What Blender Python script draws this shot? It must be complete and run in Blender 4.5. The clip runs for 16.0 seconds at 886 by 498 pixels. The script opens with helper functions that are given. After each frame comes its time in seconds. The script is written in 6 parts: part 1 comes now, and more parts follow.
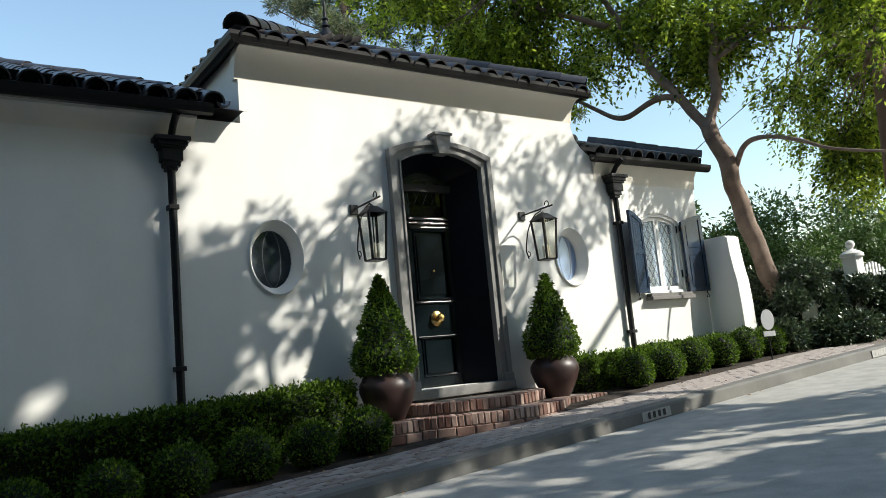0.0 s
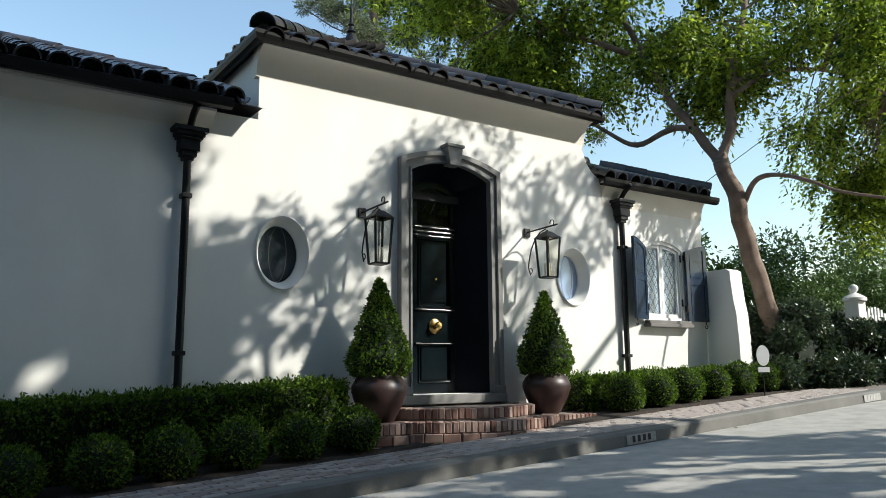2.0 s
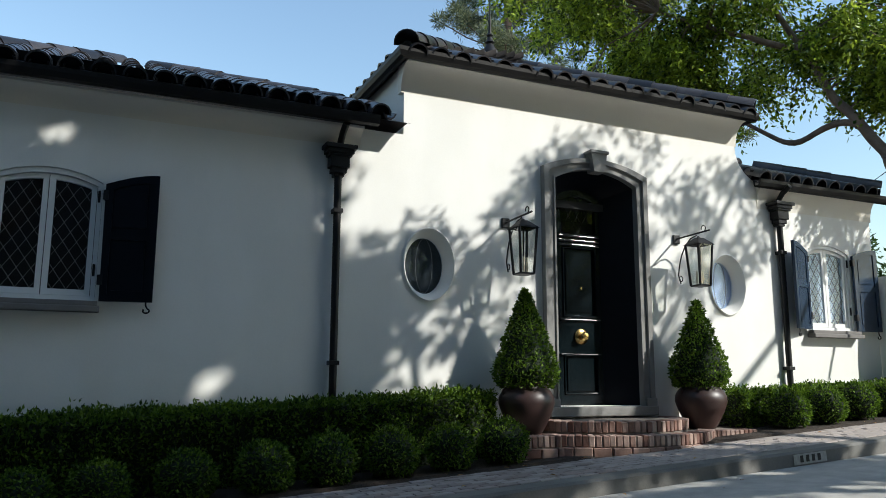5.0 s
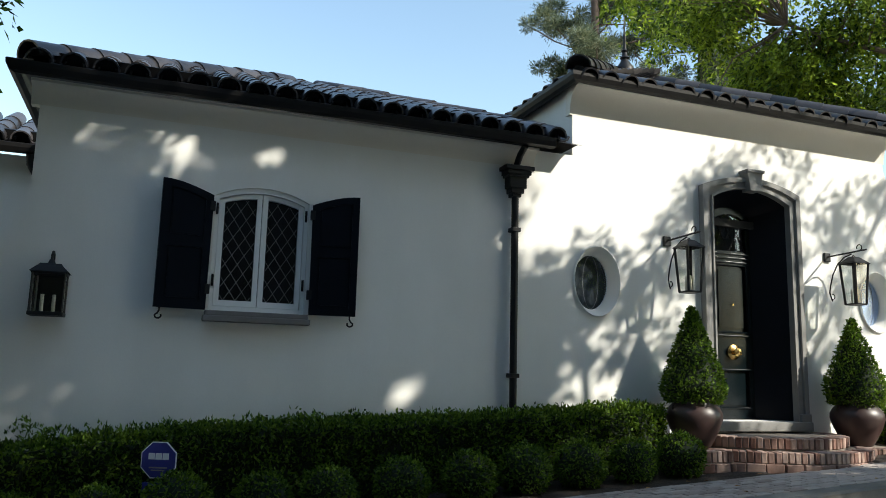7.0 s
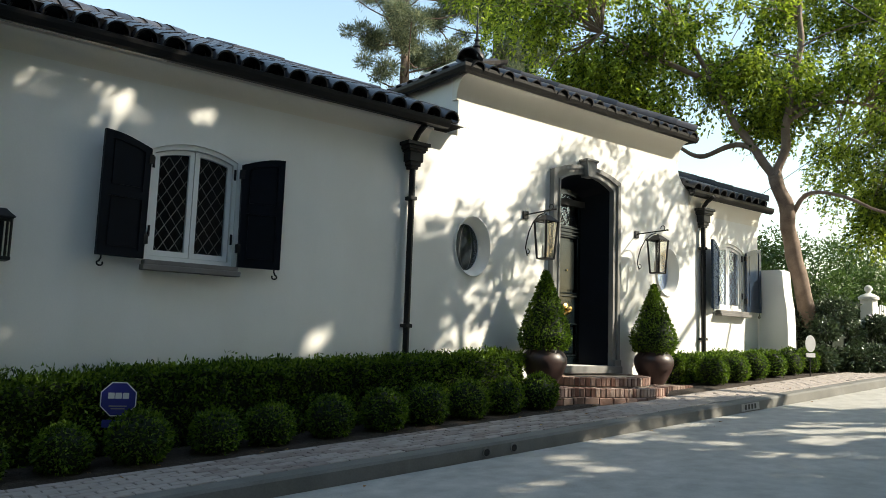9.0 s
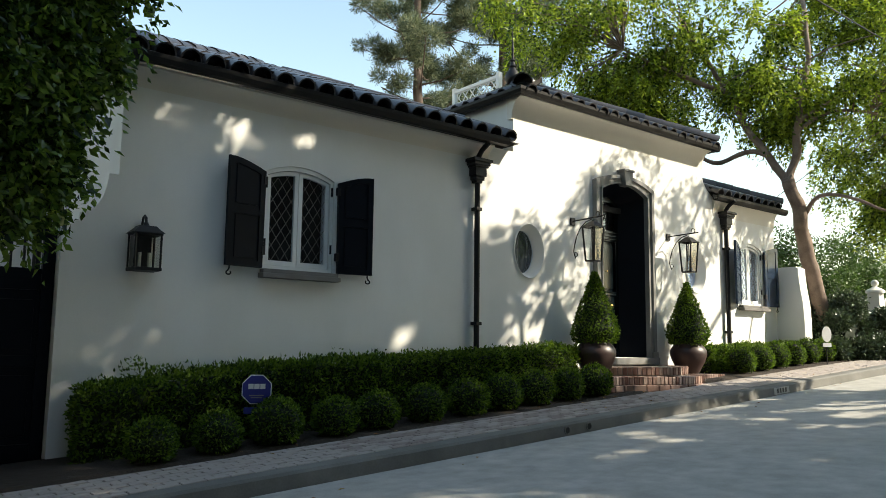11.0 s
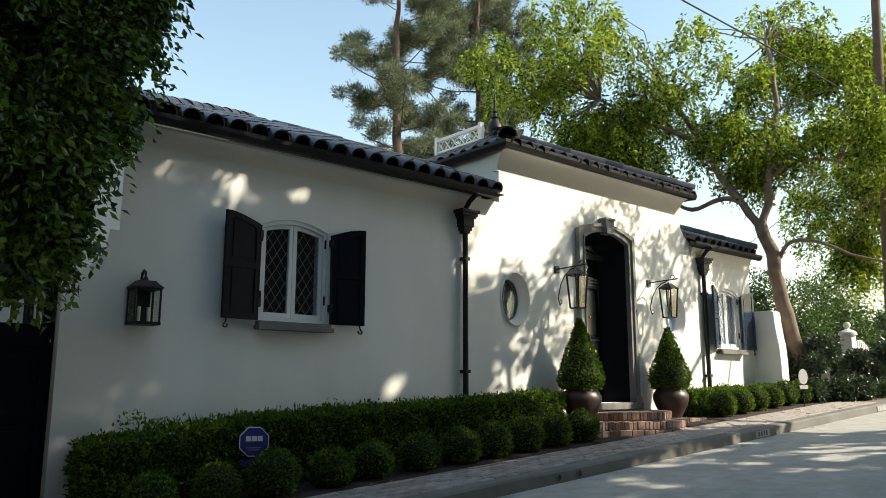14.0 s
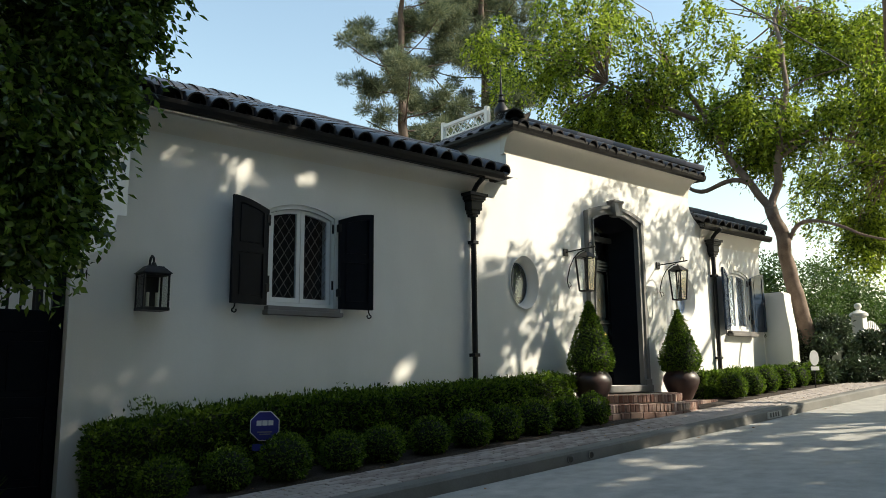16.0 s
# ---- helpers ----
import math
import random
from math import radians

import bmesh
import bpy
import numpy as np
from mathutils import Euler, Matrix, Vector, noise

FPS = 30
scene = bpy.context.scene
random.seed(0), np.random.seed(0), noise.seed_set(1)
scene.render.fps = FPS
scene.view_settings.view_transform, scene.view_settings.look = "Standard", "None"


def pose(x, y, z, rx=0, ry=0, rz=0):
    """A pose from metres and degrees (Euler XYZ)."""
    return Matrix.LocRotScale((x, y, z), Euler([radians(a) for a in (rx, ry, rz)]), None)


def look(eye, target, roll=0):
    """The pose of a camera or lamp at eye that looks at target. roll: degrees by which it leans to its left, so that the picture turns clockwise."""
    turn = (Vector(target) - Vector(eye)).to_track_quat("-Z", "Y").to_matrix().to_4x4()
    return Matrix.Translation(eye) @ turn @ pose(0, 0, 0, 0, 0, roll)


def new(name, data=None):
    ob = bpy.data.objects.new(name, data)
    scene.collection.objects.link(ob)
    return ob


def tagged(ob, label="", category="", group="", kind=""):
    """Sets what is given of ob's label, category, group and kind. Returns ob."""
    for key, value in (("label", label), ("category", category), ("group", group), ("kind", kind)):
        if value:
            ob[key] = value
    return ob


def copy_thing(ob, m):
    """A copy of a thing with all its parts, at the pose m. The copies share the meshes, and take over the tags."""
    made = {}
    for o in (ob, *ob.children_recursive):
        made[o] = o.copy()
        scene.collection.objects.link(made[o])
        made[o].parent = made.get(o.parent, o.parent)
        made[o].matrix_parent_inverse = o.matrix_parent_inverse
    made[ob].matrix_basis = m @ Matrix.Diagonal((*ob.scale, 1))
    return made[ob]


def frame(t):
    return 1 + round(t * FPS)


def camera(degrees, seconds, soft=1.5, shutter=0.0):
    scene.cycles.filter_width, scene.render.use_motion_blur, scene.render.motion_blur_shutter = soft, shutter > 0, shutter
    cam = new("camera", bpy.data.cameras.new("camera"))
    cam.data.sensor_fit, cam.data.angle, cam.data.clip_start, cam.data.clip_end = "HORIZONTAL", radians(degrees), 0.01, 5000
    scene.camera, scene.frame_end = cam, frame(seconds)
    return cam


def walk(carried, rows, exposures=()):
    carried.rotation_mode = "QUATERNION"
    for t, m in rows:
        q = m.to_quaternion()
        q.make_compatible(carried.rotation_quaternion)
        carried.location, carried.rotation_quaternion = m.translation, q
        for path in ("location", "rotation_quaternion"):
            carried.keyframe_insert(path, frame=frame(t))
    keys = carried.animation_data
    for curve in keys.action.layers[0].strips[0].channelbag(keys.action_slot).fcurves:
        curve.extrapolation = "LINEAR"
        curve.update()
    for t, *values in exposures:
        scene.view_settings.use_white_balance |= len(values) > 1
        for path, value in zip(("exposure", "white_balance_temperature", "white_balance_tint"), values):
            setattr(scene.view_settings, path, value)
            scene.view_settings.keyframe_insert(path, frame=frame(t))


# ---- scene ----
cam = camera(59.8, 16.0, soft=0.85)
PATH = [
    (0, (0.91, 0.23, 1.468), (2.052, 1.848, 1.751), -5.4),
    (0.5, (0.869, 0.15, 1.428), (1.879, 1.842, 1.771), -3.6),
    (1, (0.84, 0.064, 1.406), (1.856, 1.749, 1.76), -1.1),
    (1.5, (0.861, 0.037, 1.409), (1.93, 1.696, 1.731), -0.5),
    (2, (0.901, 0.031, 1.414), (2.016, 1.661, 1.727), -0.5),
    (2.5, (0.937, 0.021, 1.417), (2.19, 1.55, 1.72), -0.2),
    (3, (0.936, 0.041, 1.411), (2.301, 1.472, 1.713), -0.3),
    (3.5, (0.935, 0.024, 1.415), (2.296, 1.456, 1.727), -0.4),
    (4, (0.92, 0.039, 1.422), (2.168, 1.568, 1.747), -0.4),
    (4.5, (0.883, 0.066, 1.441), (1.92, 1.743, 1.774), -0.2),
    (5, (0.825, 0.107, 1.458), (1.632, 1.906, 1.79), 0.2),
    (5.2, (0.767, 0.192, 1.447), (1.462, 2.036, 1.785), 0.2),
    (7.3, (-0.998, 0.28, 1.644), (-0.296, 2.127, 1.954), 1.9),
    (7.5, (-1.189, 0.246, 1.639), (-0.381, 2.051, 1.934), 3.6),
    (8, (-1.745, 0.267, 1.612), (-0.791, 2.007, 1.863), 3.7),
    (8.5, (-2.315, 0.276, 1.54), (-1.116, 1.862, 1.756), 1.3),
    (9, (-2.761, 0.105, 1.488), (-1.527, 1.663, 1.716), 2.0),
    (9.2, (-2.97, 0.072, 1.461), (-1.796, 1.674, 1.699), 1.4),
    (11.3, (-4.48, -0.133, 1.327), (-3.186, 1.374, 1.563), 0.4),
    (11.5, (-4.562, -0.118, 1.332), (-3.243, 1.367, 1.565), 0.3),
    (12, (-4.629, -0.127, 1.353), (-3.323, 1.36, 1.645), -0.3),
    (12.5, (-4.675, -0.154, 1.367), (-3.476, 1.412, 1.7), -0.4),
    (13, (-4.71, -0.139, 1.385), (-3.583, 1.476, 1.735), -0.1),
    (13.5, (-4.697, -0.167, 1.389), (-3.522, 1.412, 1.748), 0.1),
    (14, (-4.673, -0.194, 1.422), (-3.382, 1.293, 1.77), 0.1),
    (14.5, (-4.65, -0.192, 1.395), (-3.315, 1.258, 1.732), -0.3),
    (15, (-4.633, -0.229, 1.381), (-3.287, 1.218, 1.687), -0.4),
    (15.5, (-4.639, -0.165, 1.364), (-3.311, 1.298, 1.674), -0.7),
    (16, (-4.645, -0.133, 1.364), (-3.364, 1.37, 1.682), -0.5),
]
walk(cam, [(t, look(eye, target, roll)) for t, eye, target, roll in PATH], [(0, 0.42, 6150, 7), (5, 0.29, 5900, 7), (8.5, 0.86, 6700, 6), (11.5, 0.86, 6950, 6), (16, 0.62, 6900, 6)])


# ---- world, sun ----
SUN = Vector((0.93, -1.0, 0.92)).normalized()          # towards the sun
world = bpy.data.worlds.new("world")
scene.world = world
world.use_nodes = True
wn = world.node_tree.nodes
sky = wn.new("ShaderNodeTexSky")
sky.sky_type, sky.sun_disc = "NISHITA", False
sky.sun_elevation = math.asin(SUN.z)
sky.sun_rotation = math.atan2(SUN.x, SUN.y)
sky.air_density, sky.dust_density, sky.ozone_density = 1.5, 0.5, 0.7
world.node_tree.links.new(sky.outputs[0], wn["Background"].inputs[0])
wn["Background"].inputs[1].default_value = 0.16
sun_data = bpy.data.lights.new("sun", "SUN")
sun_data.energy, sun_data.angle, sun_data.color = 5.0, radians(0.5), (1.0, 0.915, 0.79)
sun = new("sun", sun_data)
sun.matrix_world = look(SUN * 60, (0, 0, 0))

# ---- materials ----


def material(name, color, rough=0.7, var=0.25, scale=6.0, fine=60.0, bump=0.2, metal=0.0, color2=None, stain=0.0, per="", spec=0.5, trans=0.0, depth=0.01):
    m = bpy.data.materials.new(name)
    m.use_nodes = True
    nt = m.node_tree
    b = nt.nodes["Principled BSDF"]
    b.inputs["Roughness"].default_value = rough
    b.inputs["Metallic"].default_value = metal
    b.inputs["Specular IOR Level"].default_value = spec
    co = nt.nodes.new("ShaderNodeTexCoord")
    n1 = nt.nodes.new("ShaderNodeTexNoise")
    n1.inputs["Scale"].default_value, n1.inputs["Detail"].default_value = scale, 6
    n2 = nt.nodes.new("ShaderNodeTexNoise")
    n2.inputs["Scale"].default_value, n2.inputs["Detail"].default_value = fine, 4
    geo = nt.nodes.new("ShaderNodeNewGeometry")
    for n in (n1, n2):
        nt.links.new(geo.outputs["Position"] if not per == "object" else co.outputs["Object"], n.inputs["Vector"])
    add = nt.nodes.new("ShaderNodeMath")
    add.operation = "MULTIPLY_ADD"
    nt.links.new(n1.outputs[0], add.inputs[0])
    add.inputs[1].default_value = 0.65
    mul = nt.nodes.new("ShaderNodeMath")
    mul.operation = "MULTIPLY"
    nt.links.new(n2.outputs[0], mul.inputs[0])
    mul.inputs[1].default_value = 0.35
    nt.links.new(mul.outputs[0], add.inputs[2])
    fac = add.outputs[0]
    if per in ("object", "island"):
        src = nt.nodes.new("ShaderNodeObjectInfo").outputs["Random"] if per == "object" else geo.outputs["Random Per Island"]
        mix = nt.nodes.new("ShaderNodeMath")
        mix.operation = "MULTIPLY_ADD"
        nt.links.new(src, mix.inputs[0])
        mix.inputs[1].default_value = 0.5
        half = nt.nodes.new("ShaderNodeMath")
        half.operation = "MULTIPLY"
        nt.links.new(fac, half.inputs[0])
        half.inputs[1].default_value = 0.5
        nt.links.new(half.outputs[0], mix.inputs[2])
        fac = mix.outputs[0]
    ramp = nt.nodes.new("ShaderNodeValToRGB")
    c = Vector(color)
    d = Vector(color2) if color2 else c * (1 + var)
    lo = c * (1 - var) if not color2 else c
    ramp.color_ramp.elements[0].position, ramp.color_ramp.elements[1].position = 0.28, 0.72
    ramp.color_ramp.elements[0].color = (*lo, 1)
    ramp.color_ramp.elements[1].color = (*d, 1)
    nt.links.new(fac, ramp.inputs[0])
    out = ramp.outputs[0]
    if stain:
        st = nt.nodes.new("ShaderNodeTexNoise")
        st.inputs["Scale"].default_value, st.inputs["Detail"].default_value = 0.9, 8
        mp = nt.nodes.new("ShaderNodeMapping")
        mp.inputs["Scale"].default_value = (2.2, 2.2, 0.6)
        nt.links.new(geo.outputs["Position"], mp.inputs[0])
        nt.links.new(mp.outputs[0], st.inputs["Vector"])
        r2 = nt.nodes.new("ShaderNodeValToRGB")
        r2.color_ramp.elements[0].position, r2.color_ramp.elements[1].position = 0.35, 0.65
        r2.color_ramp.elements[0].color = (1 - stain, 1 - stain, 1 - stain * 1.1, 1)
        r2.color_ramp.elements[1].color = (1, 1, 1, 1)
        nt.links.new(st.outputs[0], r2.inputs[0])
        mm = nt.nodes.new("ShaderNodeMix")
        mm.data_type, mm.blend_type = "RGBA", "MULTIPLY"
        mm.inputs[0].default_value = 1.0
        nt.links.new(out, mm.inputs[6])
        nt.links.new(r2.outputs[0], mm.inputs[7])
        out = mm.outputs[2]
    nt.links.new(out, b.inputs["Base Color"])
    if bump:
        bp = nt.nodes.new("ShaderNodeBump")
        bp.inputs["Strength"].default_value, bp.inputs["Distance"].default_value = bump, depth
        nt.links.new(add.outputs[0], bp.inputs["Height"])
        nt.links.new(bp.outputs[0], b.inputs["Normal"])
    if trans:
        tr = nt.nodes.new("ShaderNodeBsdfTranslucent")
        nt.links.new(out, tr.inputs["Color"])
        ms = nt.nodes.new("ShaderNodeMixShader")
        ms.inputs[0].default_value = trans
        nt.links.new(b.outputs[0], ms.inputs[1])
        nt.links.new(tr.outputs[0], ms.inputs[2])
        nt.links.new(ms.outputs[0], nt.nodes["Material Output"].inputs[0])
    return m


def glass_material(name, tint=(0.9, 0.95, 1.0), rough=0.02):
    """A thin pane: mostly clear, with a mirror gloss that grows at a slant."""
    m = bpy.data.materials.new(name)
    m.use_nodes = True
    nt = m.node_tree
    nt.nodes.remove(nt.nodes["Principled BSDF"])
    t = nt.nodes.new("ShaderNodeBsdfTransparent")
    t.inputs[0].default_value = (*tint, 1)
    g = nt.nodes.new("ShaderNodeBsdfGlossy")
    g.inputs["Roughness"].default_value = rough
    f = nt.nodes.new("ShaderNodeLayerWeight")
    f.inputs[0].default_value = 0.5
    pw = nt.nodes.new("ShaderNodeMath")
    pw.operation = "POWER"
    nt.links.new(f.outputs["Facing"], pw.inputs[0])
    pw.inputs[1].default_value = 4.0
    ma = nt.nodes.new("ShaderNodeMath")
    ma.operation = "MULTIPLY_ADD"
    nt.links.new(pw.outputs[0], ma.inputs[0])
    ma.inputs[1].default_value, ma.inputs[2].default_value = 0.9, 0.05
    mx = nt.nodes.new("ShaderNodeMixShader")
    nt.links.new(ma.outputs[0], mx.inputs[0])
    nt.links.new(t.outputs[0], mx.inputs[1])
    nt.links.new(g.outputs[0], mx.inputs[2])
    nt.links.new(mx.outputs[0], nt.nodes["Material Output"].inputs[0])
    return m


STUCCO = material("white_stucco", (0.80, 0.79, 0.75), 0.9, 0.03, 2.0, 55.0, 0.35, stain=0.05, spec=0.2, depth=0.006)
SOFFIT = material("cream_plaster", (0.74, 0.70, 0.62), 0.9, 0.04, 2.0, 50.0, 0.25, spec=0.2, depth=0.005)
TILE = material("dark_glazed_clay", (0.012, 0.012, 0.014), 0.32, 0.5, 9.0, 70.0, 0.35, color2=(0.062, 0.056, 0.056), per="object", spec=0.5)
IRON = material("black_iron", (0.006, 0.006, 0.007), 0.5, 0.4, 12.0, 90.0, 0.25, spec=0.35)
GUTTER = material("dark_brown_metal", (0.006, 0.0055, 0.0055), 0.5, 0.4, 8.0, 60.0, 0.2, spec=0.25)
STONE = material("grey_limestone", (0.25, 0.245, 0.235), 0.8, 0.18, 5.0, 70.0, 0.4, stain=0.15)
SILLSTONE = material("sill_stone", (0.17, 0.16, 0.15), 0.8, 0.18, 5.0, 70.0, 0.4)
DOORPAINT = material("black_green_gloss_paint", (0.004, 0.008, 0.010), 0.16, 0.3, 3.0, 40.0, 0.06)
SHUTTER = material("near_black_shutter_paint", (0.0025, 0.0045, 0.009), 0.42, 0.3, 5.0, 60.0, 0.12, spec=0.16)
# The sky's reflection is put into this shutter paint as extra blue.
SKYSHUT = material("shutter_paint_sky_tint", (0.020, 0.036, 0.065), 0.25, 0.3, 5.0, 60.0, 0.12)
SASH = material("white_sash_paint", (0.74, 0.74, 0.72), 0.5, 0.04, 5.0, 60.0, 0.1)
LEAD = material("lead_came", (0.26, 0.26, 0.26), 0.5, 0.2, 20.0, 90.0, 0.2, metal=0.6)
GLASS = glass_material("window_glass")
LGLASS = glass_material("lantern_glass", (0.93, 0.94, 0.92))
DARKROOM = material("room_shade_colour", (0.03, 0.03, 0.03), 0.9, 0.3)
BRASS = material("polished_brass", (0.75, 0.50, 0.18), 0.22, 0.15, 12.0, 60.0, 0.1, metal=1.0)
BRICK = material("worn_red_brick", (0.16, 0.082, 0.062), 0.88, 0.3, 14.0, 90.0, 0.6, color2=(0.43, 0.315, 0.26), per="object")
MORTAR = material("lime_mortar", (0.20, 0.17, 0.145), 0.95, 0.2, 20.0, 120.0, 0.5)
PAVER = material("sidewalk_brick", (0.235, 0.19, 0.17), 0.88, 0.3, 10.0, 90.0, 0.5, color2=(0.37, 0.325, 0.295), per="object")
CONCRETE = material("street_concrete", (0.42, 0.405, 0.372), 0.88, 0.24, 5.0, 70.0, 0.6, stain=0.14)
KERB = material("kerb_concrete", (0.17, 0.165, 0.152), 0.85, 0.22, 3.0, 60.0, 0.45, stain=0.2)
SOIL = material("dark_soil", (0.035, 0.025, 0.018), 0.95, 0.4, 15.0, 90.0, 0.8, depth=0.03)
EARTH = material("dry_litter_ground", (0.22, 0.16, 0.11), 0.95, 0.3, 6.0, 80.0, 0.6, depth=0.02)
POT = material("glazed_brown_pottery", (0.030, 0.017, 0.016), 0.42, 0.5, 5.0, 60.0, 0.25, color2=(0.055, 0.030, 0.026))
BOX = material("boxwood_leaf", (0.018, 0.048, 0.006), 0.5, 0.5, 6.0, 60.0, 0.0, color2=(0.17, 0.275, 0.022), per="island", trans=0.36, spec=0.25)
# Near-black core colour: the shade deep among the leaves is painted in.
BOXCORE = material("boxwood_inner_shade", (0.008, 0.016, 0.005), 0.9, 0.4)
TREELEAF = material("pepper_tree_leaf", (0.034, 0.074, 0.008), 0.36, 0.5, 1.0, 20.0, 0.0, color2=(0.42, 0.53, 0.048), per="island", trans=0.54, spec=0.4)
FICUS = material("ficus_leaf", (0.012, 0.036, 0.006), 0.25, 0.5, 1.5, 20.0, 0.0, color2=(0.17, 0.27, 0.035), per="island", trans=0.4)
PINELEAF = material("pine_needle", (0.030, 0.058, 0.035), 0.6, 0.5, 1.0, 20.0, 0.0, color2=(0.24, 0.27, 0.15), per="island", trans=0.3)
SHRUB = material("glossy_shrub_leaf", (0.022, 0.042, 0.018), 0.28, 0.5, 2.0, 20.0, 0.0, color2=(0.085, 0.125, 0.055), per="island", trans=0.15, spec=0.7)
FARLEAF = material("far_hedge_leaf", (0.040, 0.080, 0.014), 0.5, 0.5, 1.0, 20.0, 0.0, color2=(0.11, 0.19, 0.04), per="island", trans=0.3)
BARK = material("smooth_pale_bark", (0.11, 0.072, 0.052), 0.85, 0.3, 5.0, 50.0, 0.7, color2=(0.30, 0.22, 0.17), depth=0.02)
DARKBARK = material("dark_bark", (0.06, 0.042, 0.032), 0.9, 0.3, 6.0, 60.0, 0.8, color2=(0.14, 0.10, 0.08), depth=0.02)
POLEWOOD = material("weathered_pole_wood", (0.10, 0.06, 0.04), 0.9, 0.3, 3.0, 70.0, 0.7, color2=(0.22, 0.14, 0.10), depth=0.015)
WHITEWOOD = material("white_painted_wood", (0.76, 0.76, 0.74), 0.6, 0.05, 5.0, 60.0, 0.1)
YELLOW = material("yellow_plastic_guard", (0.45, 0.24, 0.02), 0.5, 0.1)
SIGNBLUE = material("sign_blue", (0.025, 0.03, 0.22), 0.4, 0.1)
SIGNWHITE = material("sign_white", (0.8, 0.8, 0.8), 0.5, 0.03)
CANDLE = material("candle_sleeve", (0.65, 0.60, 0.48), 0.6, 0.05)

# ---- mesh helpers ----


def part(name, bm, mat, parent=None, label="", smooth=False):
    """Links a bmesh as one mesh object, under a thing where a parent is given."""
    me = bpy.data.meshes.new(name)
    bmesh.ops.recalc_face_normals(bm, faces=bm.faces)
    bm.to_mesh(me)
    bm.free()
    if smooth:
        me.shade_smooth()
        me.set_sharp_from_angle(angle=radians(40))
    me.materials.append(mat)
    ob = new(name, me)
    if parent:
        ob.parent = parent
    if label:
        ob["label"] = label
    return ob


def thing(name, x, y, z, label, category, group="", turn=0):
    ob = new(name)
    ob.matrix_world = pose(x, y, z, 0, 0, turn)
    ob.empty_display_size = 0.1
    return tagged(ob, label, category, group)


def structure(ob, label="", category=""):
    return tagged(ob, label, category, kind="structure")


def B():
    return bmesh.new()


def box(bm, x0, y0, z0, x1, y1, z1, bevel=0.0, m=None):
    v = bmesh.ops.create_cube(bm, size=1)["verts"]
    t = Matrix.Translation(((x0 + x1) / 2, (y0 + y1) / 2, (z0 + z1) / 2)) @ Matrix.Diagonal((abs(x1 - x0), abs(y1 - y0), abs(z1 - z0), 1))
    bmesh.ops.transform(bm, matrix=(m @ t) if m else t, verts=v)
    if bevel:
        e = list({e for a in v for e in a.link_edges})
        bmesh.ops.bevel(bm, geom=e, offset=bevel, segments=2, affect="EDGES", profile=0.6)
    return bm


def tube(bm, pts, radii, n=10, cap=True):
    """A round bar through the points, with a radius at each."""
    pts = [Vector(p) for p in pts]
    if not hasattr(radii, "__len__"):
        radii = [radii] * len(pts)
    rings = []
    up = Vector((0.13, 0.27, 1)).normalized()
    for i, p in enumerate(pts):
        d = (pts[min(i + 1, len(pts) - 1)] - pts[max(i - 1, 0)]).normalized()
        if abs(d.dot(up)) > 0.97:
            up = Vector((1, 0.2, 0.1)).normalized()
        a = d.cross(up).normalized()
        b = d.cross(a)
        up = b if abs(d.dot(b)) < 0.5 else up
        rings.append([bm.verts.new(p + radii[i] * (math.cos(k * math.tau / n) * a + math.sin(k * math.tau / n) * b)) for k in range(n)])
    for r, s in zip(rings, rings[1:]):
        off = min(range(n), key=lambda o: sum((r[k].co - s[(k + o) % n].co).length for k in range(0, n, 2)))
        for k in range(n):
            bm.faces.new((r[k], r[(k + 1) % n], s[(k + 1 + off) % n], s[(k + off) % n]))
    if cap:
        bm.faces.new(rings[0][::-1])
        bm.faces.new(rings[-1])
    return bm


def lathe(bm, profile, n=24, sx=1.0):
    """Turns (radius, height) pairs round the z axis."""
    rings = [[bm.verts.new((r * sx * math.cos(k * math.tau / n), r * math.sin(k * math.tau / n), z)) for k in range(n)] for r, z in profile]
    for r, s in zip(rings, rings[1:]):
        for k in range(n):
            bm.faces.new((r[k], r[(k + 1) % n], s[(k + 1) % n], s[k]))
    bm.faces.new(rings[0][::-1])
    bm.faces.new(rings[-1])
    return bm


def slab(bm, outer, holes, y0, y1):
    """An upright plate in x and z between two depths, with holes through it."""
    loops, edges = [], []
    for pts in [outer] + list(holes):
        vs = [bm.verts.new((x, y0, z)) for x, z in pts]
        loops.append(vs)
        edges += [bm.edges.new((vs[i], vs[(i + 1) % len(vs)])) for i in range(len(vs))]
    faces = [f for f in bmesh.ops.triangle_fill(bm, use_beauty=True, use_dissolve=False, edges=edges)["geom"] if isinstance(f, bmesh.types.BMFace)]
    back = {v: bm.verts.new((v.co.x, y1, v.co.z)) for vs in loops for v in vs}
    for f in faces:
        bm.faces.new([back[v] for v in reversed(f.verts)])
    for vs in loops:
        for i in range(len(vs)):
            a, b = vs[i], vs[(i + 1) % len(vs)]
            bm.faces.new((a, b, back[b], back[a]))
    return bm


def ellipse(cx, cz, a, b, n=40):
    return [(cx + a * math.cos(k * math.tau / n), cz + b * math.sin(k * math.tau / n)) for k in range(n)]


def arched(x0, x1, z0, spring, peak, n=12):
    """An opening's outline with a segmental head."""
    w, h = (x1 - x0) / 2, peak - spring
    r = (w * w + h * h) / (2 * h)
    a = math.asin(w / r)
    c = (x0 + x1) / 2
    return [(x0, z0), (x1, z0)] + [(c + r * math.sin(a - 2 * a * k / n), peak - r + r * math.cos(a - 2 * a * k / n)) for k in range(n + 1)]


